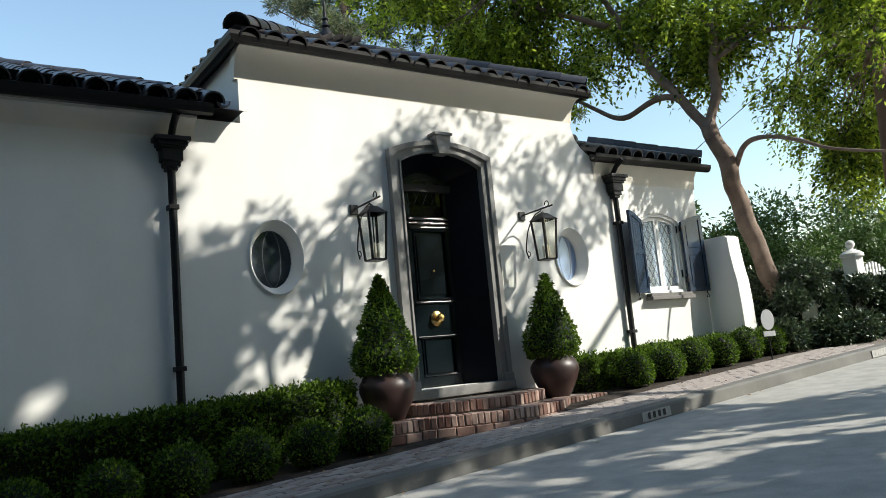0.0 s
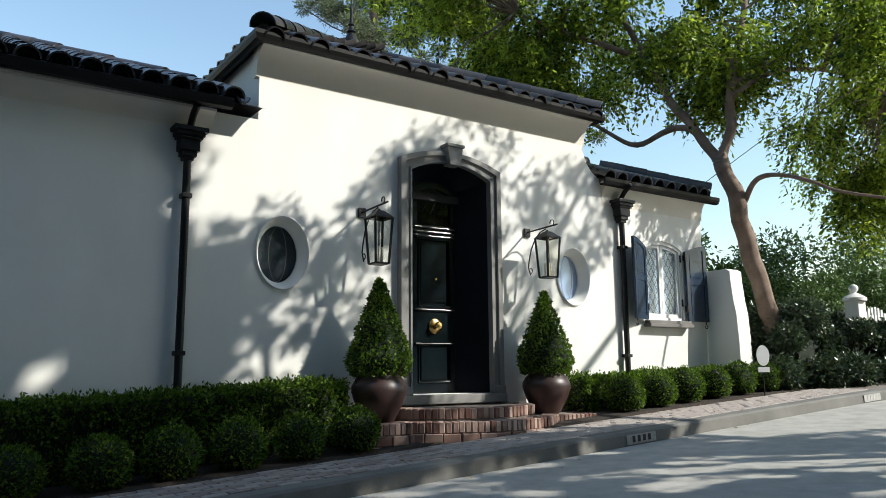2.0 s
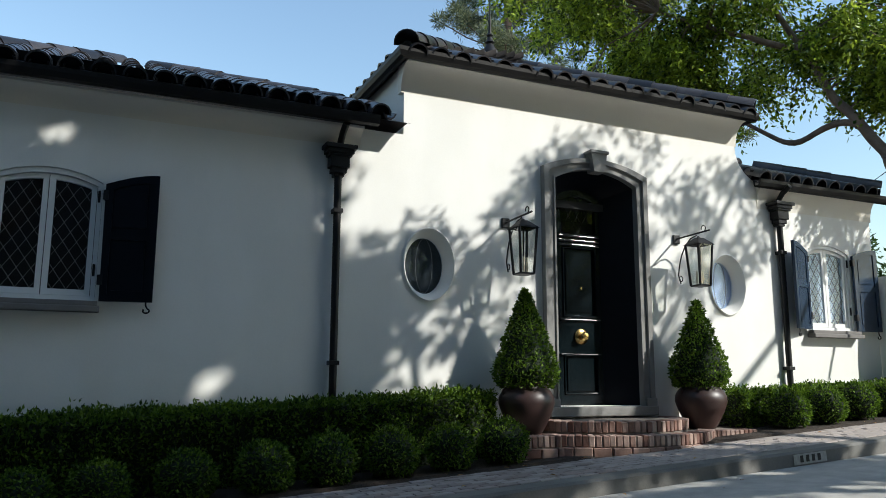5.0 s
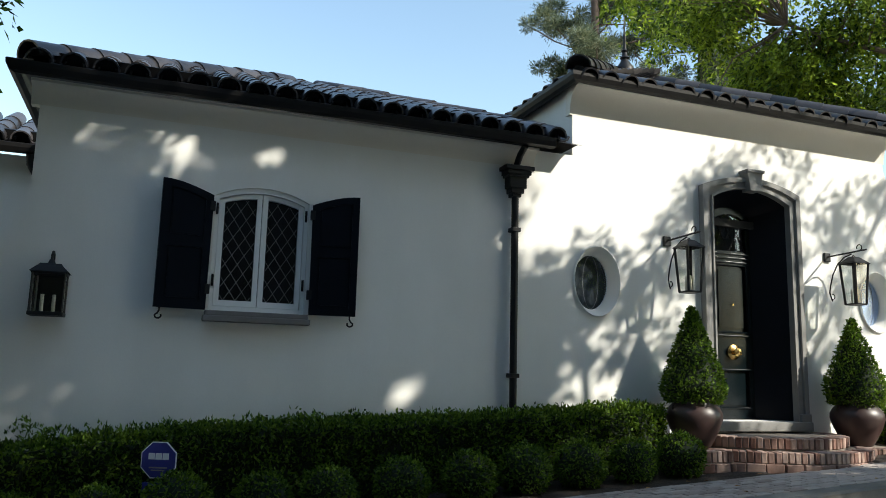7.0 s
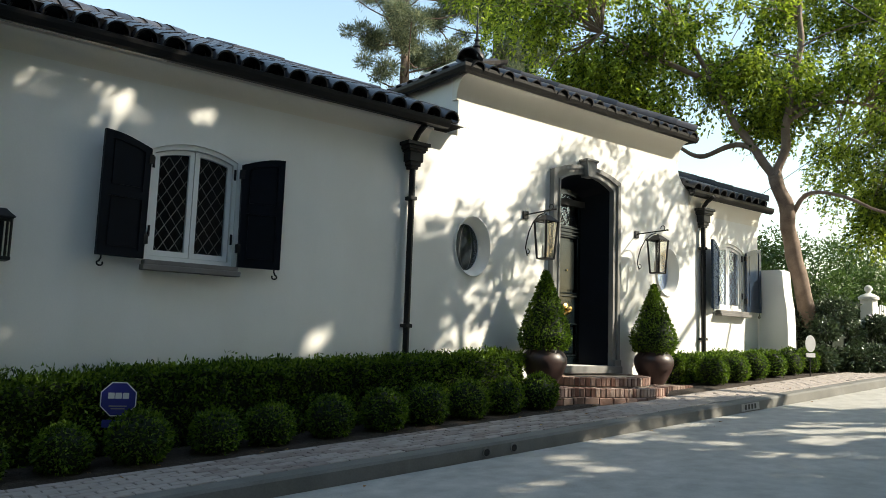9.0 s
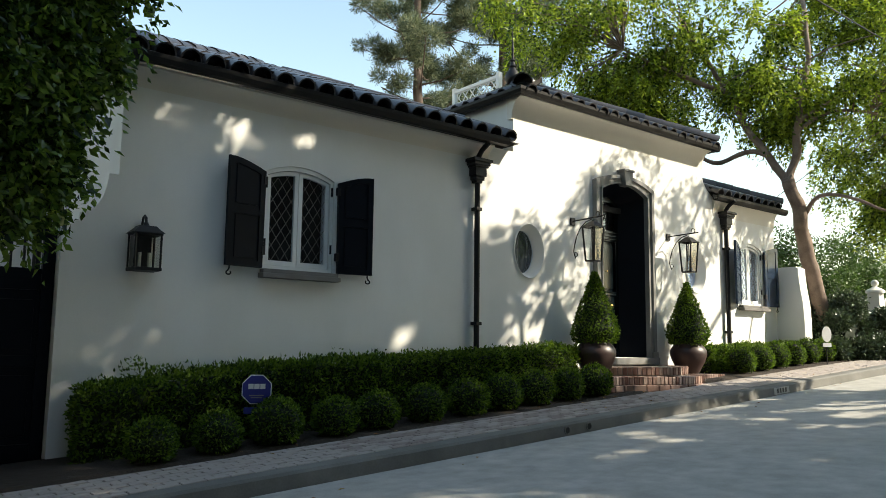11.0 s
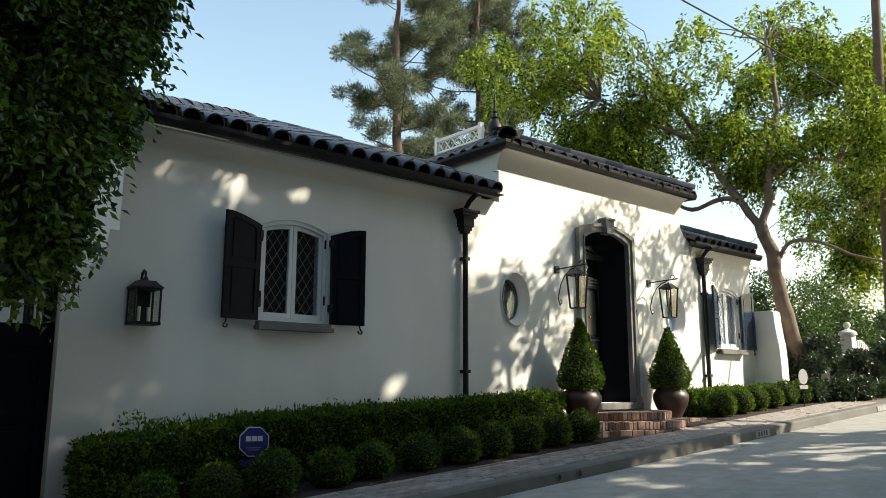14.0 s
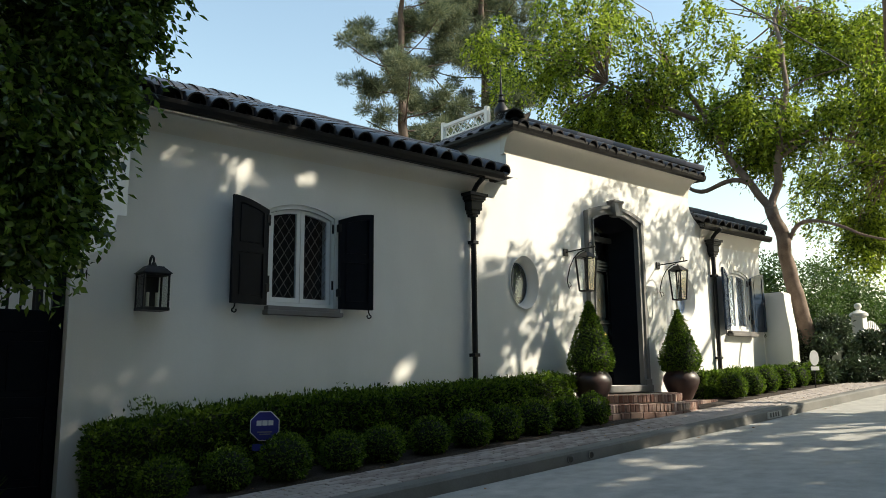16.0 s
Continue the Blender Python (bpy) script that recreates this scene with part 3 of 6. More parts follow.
def casement_window(name, x0, x1, label):
    th = structure(thing(name, x0, W + 0.05, 2.20, label, "window"), label, "window")
    o = Vector((x0, W + 0.05, 2.20))
    w, cx = x1 - x0, (x1 - x0) / 2

    def loc(pts):
        return [(x - o.x, z - o.z) for x, z in pts]
    f_out, f_in = loc(arched(x0 + 0.002, x1 - 0.002, 2.202, 3.398, 3.518)), loc(arched(x0 + 0.045, x1 - 0.045, 2.25, 3.37, 3.465))
    part("window_frame", slab(B(), f_out, [f_in], -0.03, 0.07), SASH, th)
    for s in (0, 1):
        a, b = (x0 + 0.05, (x0 + x1) / 2 - 0.004) if s == 0 else ((x0 + x1) / 2 + 0.004, x1 - 0.05)
        full = arched(x0 + 0.05, x1 - 0.05, 2.255, 3.365, 3.46, 24)
        inner = arched(x0 + 0.05, x1 - 0.05, 2.315, 3.325, 3.41, 24)

        def clip(pts, lo, hi, zmin, curve):
            out = [(lo, zmin), (hi, zmin)]
            top = sorted([p for p in curve[2:] if lo < p[0] < hi], reverse=True)

            def at(x):
                cs = sorted(curve[2:])
                for (xa, za), (xb, zb) in zip(cs, cs[1:]):
                    if xa <= x <= xb:
                        return za + (zb - za) * (x - xa) / max(xb - xa, 1e-6)
                return cs[0][1] if x < cs[0][0] else cs[-1][1]
            return out + [(hi, at(hi))] + top + [(lo, at(lo))]
        so = clip(full, a, b, 2.255, full)
        si = clip(inner, a + 0.055, b - 0.05, 2.315, inner)
        sash = part("casement", slab(B(), loc(so), [loc(si)], 0.0, 0.045), SASH, th)
        part("pane", slab(B(), loc(si), [], 0.018, 0.024), GLASS, sash)
        bm = B()
        ca, cb = si[0][0] - o.x, si[1][0] - o.x
        pw, ph = 0.125, 0.19
        lo_z, hi_z = 2.315 - o.z, max(p[1] for p in si) - o.z
        for sg in (1, -1):
            k = -12
            while k < 14:
                # a slanting came, cut to the pane
                pts = []
                for q in range(41):
                    z = lo_z + (hi_z - lo_z) * q / 40
                    x = (ca + cb) / 2 + k * pw + sg * (z - lo_z) * pw / ph
                    if ca < x < cb and z < hi_z:
                        lim = np.interp(x + o.x, [p[0] for p in sorted(inner[2:])], [p[1] for p in sorted(inner[2:])]) - o.z
                        if z <= lim:
                            pts.append((x, z))
                if len(pts) > 2:
                    tube(bm, [(pts[0][0], 0.015, pts[0][1]), (pts[-1][0], 0.015, pts[-1][1])], 0.004, 4)
                k += 1
        part("lead_lattice", bm, LEAD, sash)
    for sx in (0.028, w - 0.028):
        for z in (0.25, 1.0):
            part("hinge", tube(B(), [(sx, -0.045, z), (sx, -0.045, z + 0.12)], 0.013, 8), IRON, th)
    bm = box(B(), -0.05, -0.20, -0.115, w + 0.05, -0.055, -0.055, 0.012)
    box(bm, -0.03, -0.165, -0.055, w + 0.03, -0.055, -0.004, 0.01)
    part("window_sill", bm, SILLSTONE, th, "grey stone sill")
    return th


casement_window("window_1", *WIN_L, "white arched casement window with leaded diamond panes")
casement_window("window_2", *WIN_R, "white arched casement window with leaded panes in sun")


def shutter(x_hinge, side, angle, mat, label):
    """A panelled shutter with an arched head, swung open against the wall; side -1 opens to lower x."""
    w, h0, h1 = 0.505, 1.18, 1.30
    th = thing("window_shutter", x_hinge, W - 0.045, 2.20, label, "shutter", "window shutters", turn=0)
    th.matrix_world = pose(x_hinge, W - 0.05, 2.20, 0, 0, (180 if side < 0 else 0) + angle * side)
    y0, y1 = (-0.022, 0.022)
    head = [(w * k / 8, h0 + (h1 - h0) * math.sin(math.pi / 2 * k / 8)) for k in range(9)]
    o = [(0.01, 0), (w, 0)] + head[::-1]
    st = 0.075
    low = [(st, st), (w - st, st), (w - st, 0.62), (st, 0.62)]
    hi = [(st, 0.70), (w - st, 0.70), (w - st, h1 - st - 0.01)] + [(x, z - st) for x, z in head[::-1] if st + 0.01 < x < w - st - 0.01] + [(st, h0 - st + 0.02)]
    part("shutter_frame", slab(B(), o, [low, hi], y0, y1), mat, th)
    for pts in (low, hi):
        cx, cz = sum(p[0] for p in pts) / len(pts), sum(p[1] for p in pts) / len(pts)
        bm = slab(B(), pts, [], -0.008, 0.008)
        raised = [(cx + (x - cx) * 0.84, cz + (z - cz) * 0.88) for x, z in pts]
        slab(bm, raised, [], -0.016, 0.016)
        part("shutter_panel", bm, mat, th)
    for z in (0.16, 1.02):
        part("hinge", box(B(), -0.02, -0.03, z, 0.03, 0.03, z + 0.1, 0.004), IRON, th)
    # scrolled wall stay below the outer corner
    pts = [(0, 0, 0.0), (0, 0, -0.03)] + [(0.045 * math.sin(a) * (1 - a / 9), 0, -0.06 - 0.032 * (1 - math.cos(a)) * (1 - a / 12)) for a in [0.4 * i for i in range(1, 14)]]
    dog = tube(B(), [(w - 0.06 + p[0], p[1], p[2]) for p in pts], 0.009, 8)
    part("shutter_stay", dog, IRON, th, smooth=True)
    return th


shutter(WIN_L[0] - 0.02, -1, -8, SHUTTER, "black panelled wooden shutter with arched head, open")
shutter(WIN_L[1] + 0.03, 1, -8, SHUTTER, "black panelled wooden shutter with arched head, open")
shutter(WIN_R[0] - 0.0, -1, -20, SKYSHUT, "dark panelled shutter with the sky's blue sheen in its paint, open")
shutter(WIN_R[1] + 0.02, 1, -3, SKYSHUT, "dark panelled shutter with the sky's blue sheen in its paint, open")


def oculus(name, cx, label, blind):
    th = structure(thing(name, cx, W, 2.80, label, "window"), label, "window")
    bm = B()
    prof = [(0.33, 0.43, 0.0), (0.34, 0.445, -0.02), (0.325, 0.43, -0.03), (0.315, 0.415, -0.015), (0.27, 0.365, 0.10), (0.25, 0.34, 0.13), (0.25, 0.34, 0.2), (0.33, 0.43, 0.2)]
    n = 48
    rings = [[bm.verts.new((a * math.cos(k * math.tau / n), y, b * math.sin(k * math.tau / n))) for k in range(n)] for a, b, y in prof]
    for r, s in zip(rings, rings[1:] + rings[:1]):
        for k in range(n):
            bm.faces.new((r[k], r[(k + 1) % n], s[(k + 1) % n], s[k]))
    part("window_surround", bm, STUCCO, th, "white moulded plaster ring", smooth=True)
    part("pane", slab(B(), ellipse(0, 0, 0.249, 0.339), [], 0.15, 0.156), GLASS, th)
    part("blind", slab(B(), ellipse(0, 0, 0.249, 0.339), [], 0.172, 0.178), blind, th)
    bm = B()
    for sg in (1, -1):
        tube(bm, [(sg * (0.11 * math.cos(a) ** 1.0), 0.145, 0.33 * math.sin(a)) for a in [-math.pi / 2 + math.pi * i / 16 for i in range(17)]], 0.0035, 5)
    part("lead_lattice", bm, LEAD, th)
    return th


GREYBLIND = material("grey_blind_cloth", (0.085, 0.085, 0.078), 0.9, 0.3, 8.0, 40.0, 0.1)
# Pale lavender backing paints the reflection seen in the right oculus.
PALESHEEN = material("painted_pane_reflection", (0.55, 0.60, 0.76), 0.8, 0.06)
oculus("window_3", 4.38, "oval oculus window with leaded glass in white surround", GREYBLIND)
oculus("window_4", 9.03, "oval oculus window with a pale reflection painted behind leaded glass", PALESHEEN)

CURTAIN = material("pale_curtain_cloth", (0.74, 0.76, 0.80), 0.9, 0.08, 3.0, 30.0, 0.2)
for cn, x0, x1, z0, z1, lab in (("curtain", 10.605, 11.565, 2.21, 3.39, "pale drawn curtain behind the leaded window"),):
    th = thing(cn, (x0 + x1) / 2, W + 0.17, z0, lab, "curtain")
    bm = B()
    m = 40
    rows = [[bm.verts.new((x0 - (x0 + x1) / 2 + (x1 - x0) * k / m, 0.012 * math.sin(k * 1.1) + y, z)) for k in range(m + 1)] for y, z in ((0, 0), (0, z1 - z0), (0.006, z1 - z0), (0.006, 0))]
    for r, q in zip(rows, rows[1:] + rows[:1]):
        for k in range(m):
            bm.faces.new((r[k], r[k + 1], q[k + 1], q[k]))
    part("cloth", bm, CURTAIN, th, smooth=True)

# ---- door ----
door = structure(thing("door_1", 6.77, 8.83, 1.12, "tall black-green panelled front door with brass knob, closed", "door"), "tall black-green panelled front door with brass knob, closed", "door")
o = (6.77, 1.12)


def dl(pts):
    return [(x - o[0], z - o[1]) for x, z in pts]


DX0, DX1 = 6.42, 7.12
leaf = dl(arched(DX0, DX1, 1.122, 3.93, 4.04))
fan = dl(arched(DX0 + 0.07, DX1 - 0.07, 3.42, 3.86, 3.95))
fields = [dl([(a, z0), (b, z0), (b, z1), (a, z1)]) for a, b, z0, z1 in ((DX0 + 0.09, DX1 - 0.09, 1.27, 1.77), (DX0 + 0.09, DX1 - 0.09, 2.29, 3.22))]
part("door_leaf", slab(B(), leaf, [fan] + fields, 0.0, 0.07), DOORPAINT, door)
for f in fields:
    cx, cz = sum(p[0] for p in f) / 4, sum(p[1] for p in f) / 4
    bm = slab(B(), f, [], 0.03, 0.06)
    slab(bm, [(cx + (x - cx) * 0.8, cz + (z - cz) * 0.86) for x, z in f], [], 0.012, 0.03)
    part("door_panel", bm, DOORPAINT, door)
    bm = B()
    ring = [(p[0], -0.004, p[1]) for p in f]
    tube(bm, ring + ring[:2], 0.016, 8)
    part("panel_moulding", bm, DOORPAINT, door, smooth=True)
for z in (0.66, 1.12, 2.14, 2.20, 2.26):
    part("rail_moulding", box(B(), -0.33, -0.032, z - 0.012, 0.33, 0.0, z + 0.012, 0.008), DOORPAINT, door)
part("fanlight_pane", slab(B(), fan, [], 0.03, 0.036), GLASS, door)
bm = B()
for sg in (1, -1):
    for k in range(-3, 4):
        a, b2 = Vector((k * 0.14, 0.025, 2.31)), Vector((k * 0.14 + sg * 0.28, 0.025, 2.80))
        if abs(a.x) < 0.29 and abs(b2.x) < 0.29:
            tube(bm, [a, b2], 0.005, 5)
part("fanlight_lattice", bm, IRON, door)
# splayed dark reveal between the stone and the leaf
bm = B()
oa = dl(arched(6.124, 7.416, 1.121, 4.04, 4.21, 16))
ia = dl(arched(DX0, DX1, 1.121, 3.93, 4.04, 16))
ra = [bm.verts.new((x, -0.37, z)) for x, z in [oa[1]] + oa[2:] + [oa[0]]]
rb = [bm.verts.new((x, 0.0, z)) for x, z in [ia[1]] + ia[2:] + [ia[0]]]
rc = [bm.verts.new((x * 1.02, 0.07, z * 1.004)) for x, z in [ia[1]] + ia[2:] + [ia[0]]]
for p, q in ((ra, rb), (rb, rc)):
    for k in range(len(p) - 1):
        bm.faces.new((p[k], p[k + 1], q[k + 1], q[k]))
part("reveal_lining", bm, SHUTTER, door, "dark painted splayed reveal")
knob = part("knob_plate", lathe(B(), [(0.10, 0), (0.105, 0.012), (0.085, 0.025), (0.06, 0.03), (0.03, 0.035), (0.028, 0.06), (0.055, 0.075), (0.06, 0.095), (0.045, 0.115), (0.01, 0.122)], 28), BRASS, door, "large round polished brass centre knob", smooth=True)
knob.matrix_basis = pose(0, -0.005, 0.9, 90, 0, 0)
lock = part("keyhole", lathe(B(), [(0.016, 0), (0.016, 0.008), (0.008, 0.01)], 12), BRASS, door, smooth=True)
lock.matrix_basis = pose(0.02, -0.001, 1.55, 90, 0, 0)

surround = structure(thing("door_surround", 6.77, W, 1.0, "grey carved stone door surround with keystone", "door surround"), "grey carved stone door surround with keystone", "door surround")


def ring_stone(a0, a1, zo, b0, b1, zi, y0, y1, foot):
    """An arched stone band between two outlines, open at the foot."""
    out, inn = arched(a0, a1, foot, *zo, 16), arched(b0, b1, foot, *zi, 16)
    loop = [out[0]] + out[2:][::-1] + [out[1]] + [inn[1]] + inn[2:] + [inn[0]]
    return slab(B(), [(x - 6.77, z - 1.0) for x, z in loop], [], y0, y1)


part("outer_band", ring_stone(5.95, 7.59, (4.19, 4.36), 6.02, 7.52, (4.13, 4.30), -0.10, 0.0, 1.0), STONE, surround)
part("inner_band", ring_stone(6.018, 7.522, (4.132, 4.302), 6.10, 7.44, (4.06, 4.235), -0.065, 0.0, 1.0), STONE, surround)
part("reveal_bead", ring_stone(6.098, 7.442, (4.062, 4.237), 6.123, 7.417, (4.04, 4.212), -0.085, 0.02, 1.12), STONE, surround)
bm = slab(B(), [(-0.085, 3.17), (0.085, 3.17), (0.125, 3.42), (-0.125, 3.42)], [], -0.16, 0.0)
box(bm, -0.145, -0.185, 3.42, 0.145, 0.0, 3.46, 0.008)
part("keystone", bm, STONE, surround)
for sx in (-1, 1):
    part("plinth_block", box(B(), sx * 0.66, -0.125, 0.0, sx * 0.83, 0.02, 0.22, 0.012), STONE, surround)
bm = box(B(), -0.82, -0.16, 0.0, 0.82, 0.36, 0.118, 0.012)
part("threshold", bm, STONE, surround)

# ---- entrance lanterns ----


def hanging_lantern(x):
    """A tapered lantern hung from a scrolled bracket that stands out from the wall."""
    th = thing("hanging_lantern", x, W, 3.38, "black iron hanging lantern with clear glass on a scrolled bracket", "lantern", "entrance lanterns")
    th.matrix_world = pose(x, W, 3.38)
    part("wall_plate", box(B(), -0.055, -0.03, -0.06, 0.055, 0.0, 0.07, 0.012), IRON, th)
    br = tube(B(), [(0, -0.01, 0.01), (0, -0.66, 0.03)], 0.012, 8)
    part("bracket_arm", br, IRON, th)
    pts = [(0, -0.02 - 0.05, -0.62), (0, -0.03, -0.5), (0, -0.05, -0.40), (0, -0.10, -0.25), (0, -0.19, -0.11), (0, -0.30, -0.03), (0, -0.42, 0.0)]
    part("bracket_scroll", tube(B(), pts, 0.009, 8), IRON, th, smooth=True)
    curl = [(0, -0.07 - 0.05 * math.sin(a) * (1 - a / 9), -0.52 - 0.055 * (1 - math.cos(a)) * (1 - a / 9)) for a in [0.45 * i for i in range(12)]]
    part("bracket_curl", tube(B(), curl, 0.007, 7), IRON, th, smooth=True)
    curl = [(0, -0.55 - 0.04 * math.sin(a), 0.07 - 0.04 * math.cos(a)) for a in [0.5 * i for i in range(11)]]
    part("top_curl", tube(B(), curl, 0.007, 7), IRON, th, smooth=True)
    cy, top, bot = -0.45, -0.13, -0.69
    t, b = 0.122, 0.088
    frame_bm = B()
    for sx in (-1, 1):
        for sy in (-1, 1):
            tube(frame_bm, [(sx * t, cy + sy * t, top), (sx * b, cy + sy * b, bot)], 0.016, 6)
    for r, z in ((t, top), (b, bot)):
        for sx, sy, ex, ey in ((-1, -1, 1, -1), (1, -1, 1, 1), (1, 1, -1, 1), (-1, 1, -1, -1)):
            tube(frame_bm, [(sx * r, cy + sy * r, z), (ex * r, cy + ey * r, z)], 0.012, 6)
    box(frame_bm, -b, cy - b, bot - 0.008, b, cy + b, bot + 0.004)
    part("lantern_frame", frame_bm, IRON, th)
    roofbm = B()
    ring1 = [roofbm.verts.new((sx * (t + 0.022), cy + sy * (t + 0.022), top - 0.012)) for sx, sy in ((-1, -1), (1, -1), (1, 1), (-1, 1))]
    ring2 = [roofbm.verts.new((sx * 0.045, cy + sy * 0.045, top + 0.085)) for sx, sy in ((-1, -1), (1, -1), (1, 1), (-1, 1))]
    for k in range(4):
        roofbm.faces.new((ring1[k], ring1[(k + 1) % 4], ring2[(k + 1) % 4], ring2[k]))
    roofbm.faces.new(ring2)
    part("lantern_cap", roofbm, IRON, th)
    ring = [(0.02 * math.cos(a), cy, top + 0.08 + 0.028 * math.sin(a)) for a in [math.tau * i / 10 for i in range(11)]]
    part("hanging_ring", tube(B(), ring, 0.007, 6), IRON, th)
    for sx, sy in ((-1, 0), (1, 0), (0, -1), (0, 1)):
        gb = B()
        q = [(sx * t + (1 - abs(sx)) * e * t, cy + sy * t + (1 - abs(sy)) * e * t, top) for e in (-1, 1)] + [(sx * b + (1 - abs(sx)) * e * b, cy + sy * b + (1 - abs(sy)) * e * b, bot) for e in (1, -1)]
        gb.faces.new([gb.verts.new(p) for p in q])
        pane = part("lantern_pane", gb, LGLASS, th)
    cb = B()
    for a in range(3):
        tube(cb, [(0.045 * math.cos(a * 2.1), cy + 0.045 * math.sin(a * 2.1), bot + 0.02), (0.045 * math.cos(a * 2.1), cy + 0.045 * math.sin(a * 2.1), bot + 0.2)], 0.014, 8)
    part("candle_sleeve", cb, CANDLE, th)
    part("centre_stem", tube(B(), [(0, cy, bot), (0, cy, top + 0.05)], 0.008, 6), IRON, th)
    return th


lan = hanging_lantern(5.42)
copy_thing(lan, pose(8.13, W, 3.38))

# wall lantern by the gate
wl = thing("wall_lantern", -1.63, W, 2.06, "black iron box wall lantern with twin candle sleeves", "lantern")
bm = B()
cy = -0.15
for sx in (-1, 1):
    for sy in (-1, 1):
        tube(bm, [(sx * 0.135, cy + sy * 0.115, 0.03), (sx * 0.135, cy + sy * 0.115, 0.40)], 0.012, 6)
box(bm, -0.15, cy - 0.13, 0.0, 0.15, cy + 0.13, 0.035, 0.006)
box(bm, -0.15, cy - 0.13, 0.385, 0.15, cy + 0.13, 0.41, 0.006)
box(bm, -0.11, cy + 0.125, 0.03, 0.11, 0.0, 0.40)
part("lantern_frame", bm, IRON, wl)
bm = B()
for (r, s, z), (r2, s2, z2) in (((0.165, 0.145, 0.405), (0.10, 0.085, 0.47)), ((0.10, 0.085, 0.47), (0.09, 0.075, 0.485))):
    a = [bm.verts.new((sx * r, cy + sy * s, z)) for sx, sy in ((-1, -1), (1, -1), (1, 1), (-1, 1))]
    b2 = [bm.verts.new((sx * r2, cy + sy * s2, z2)) for sx, sy in ((-1, -1), (1, -1), (1, 1), (-1, 1))]
    for k in range(4):
        bm.faces.new((a[k], a[(k + 1) % 4], b2[(k + 1) % 4], b2[k]))
    bm.faces.new(b2)
part("lantern_cap", bm, IRON, wl)
bm = tube(B(), [(0, cy, 0.48), (0, cy, 0.53)], [0.04, 0.02], 10)
part("cap_collar", bm, IRON, wl)
hook = [(0, -0.02, 0.50), (0, -0.04, 0.585), (0, -0.09, 0.61), (0, -0.14, 0.58), (0, cy, 0.52)]
part("hook", tube(B(), hook, 0.014, 8), IRON, wl, smooth=True)
for sx in (-1, 1):
    gb = B()
    gb.faces.new([gb.verts.new(p) for p in ((sx * 0.137, cy - 0.115, 0.03), (sx * 0.137, cy + 0.115, 0.03), (sx * 0.137, cy + 0.115, 0.39), (sx * 0.137, cy - 0.115, 0.39))])
    part("lantern_pane", gb, LGLASS, wl)
    part("candle_sleeve", tube(B(), [(sx * 0.05, cy, 0.03), (sx * 0.05, cy, 0.20)], 0.017, 8), CANDLE, wl)
gb = B()
gb.faces.new([gb.verts.new(p) for p in ((-0.135, cy - 0.117, 0.03), (0.135, cy - 0.117, 0.03), (0.135, cy - 0.117, 0.39), (-0.135, cy - 0.117, 0.39))])
part("lantern_pane", gb, LGLASS, wl)

# ---- garden gate, side walls, rear wing ----
bm = slab(B(), [(-9.0, -1.2), (-3.5, -1.0), (-3.5, 2.56), (-9.0, 2.56)], [], W, W + 0.30)
structure(part("wall_garden", bm, STUCCO), "white stucco garden wall beside the gate", "wall")
bm = box(B(), -9.02, W - 0.03, 2.56, -3.47, W + 0.33, 2.63, 0.015)
structure(part("wall_coping", bm, STUCCO), "white stucco wall coping", "coping")
bm = slab(B(), [(-9.0, -1.2), (-1.9, -1.0), (-1.9, 4.25), (-9.0, 4.25)], [], 11.2, 11.5)
structure(part("wall_rear_wing", bm, STUCCO), "white stucco wall of the rear wing", "wall")
RWA, RWB = (-9.0, 10.95, 4.33), (-2.12, 10.95, 4.33)
roof_b = roof("roof_rear_wing", "dark clay barrel tile roof of the rear wing", [[RWA, RWB, (-2.12, 12.4, 5.0), (-9.0, 12.4, 5.0)]],
              [((-4.9, 10.95, 4.33), (1, 0, 0), (0, 1.45, 0.67), 2.8, lambda u: 0.0, lambda u: 1.5)])
gutter("gutter", [(-9.0, 10.93, 4.28), (-2.0, 10.93, 4.28)], "dark metal gutter of the rear wing")
swan = thing("downpipe", -2.25, 11.05, 2.6, "dark swan-neck rainwater pipe", "downpipe", "rainwater pipes")
part("pipe", tube(B(), [(-0.06, -0.1, 1.62), (-0.05, -0.08, 1.5), (0.1, 0.02, 1.25), (0.13, 0.06, 1.1), (0.13, 0.06, -3.2)], 0.05, 10), IRON, swan, smooth=True)

GX0, GX1 = -3.5, -2.43
gate = thing("garden_gate", (GX0 + GX1) / 2, 8.62, street_z(-3) + 0.16, "tall black wooden gate with barred top, shut", "gate")
gz, hw = gate.location.z, (GX1 - GX0) / 2 - 0.004
for sx in (-1, 1):
    part("gate_stile", box(B(), sx * hw, -0.03, 0.02, sx * (hw - 0.12), 0.04, 2.5 - gz, 0.006), SHUTTER, gate)
for z0, z1 in ((0.02, 0.22), (0.98, 1.10), (1.50 - gz + 0.32, 2.04 - gz)):
    part("gate_rail", box(B(), -hw + 0.12, -0.028, z0, hw - 0.12, 0.038, z1, 0.006), SHUTTER, gate)
part("gate_rail", slab(B(), [(-hw + 0.12, 2.36 - gz), (hw - 0.12, 2.36 - gz)] + [((hw - 0.12) * math.cos(math.pi * k / 10), 2.42 - gz + 0.22 * math.sin(math.pi * k / 10)) for k in range(11)], [], -0.028, 0.038), SHUTTER, gate, "arched top rail")
part("gate_panel", box(B(), -hw + 0.10, -0.005, 0.2, hw - 0.10, 0.02, 1.9 - gz), SHUTTER, gate)
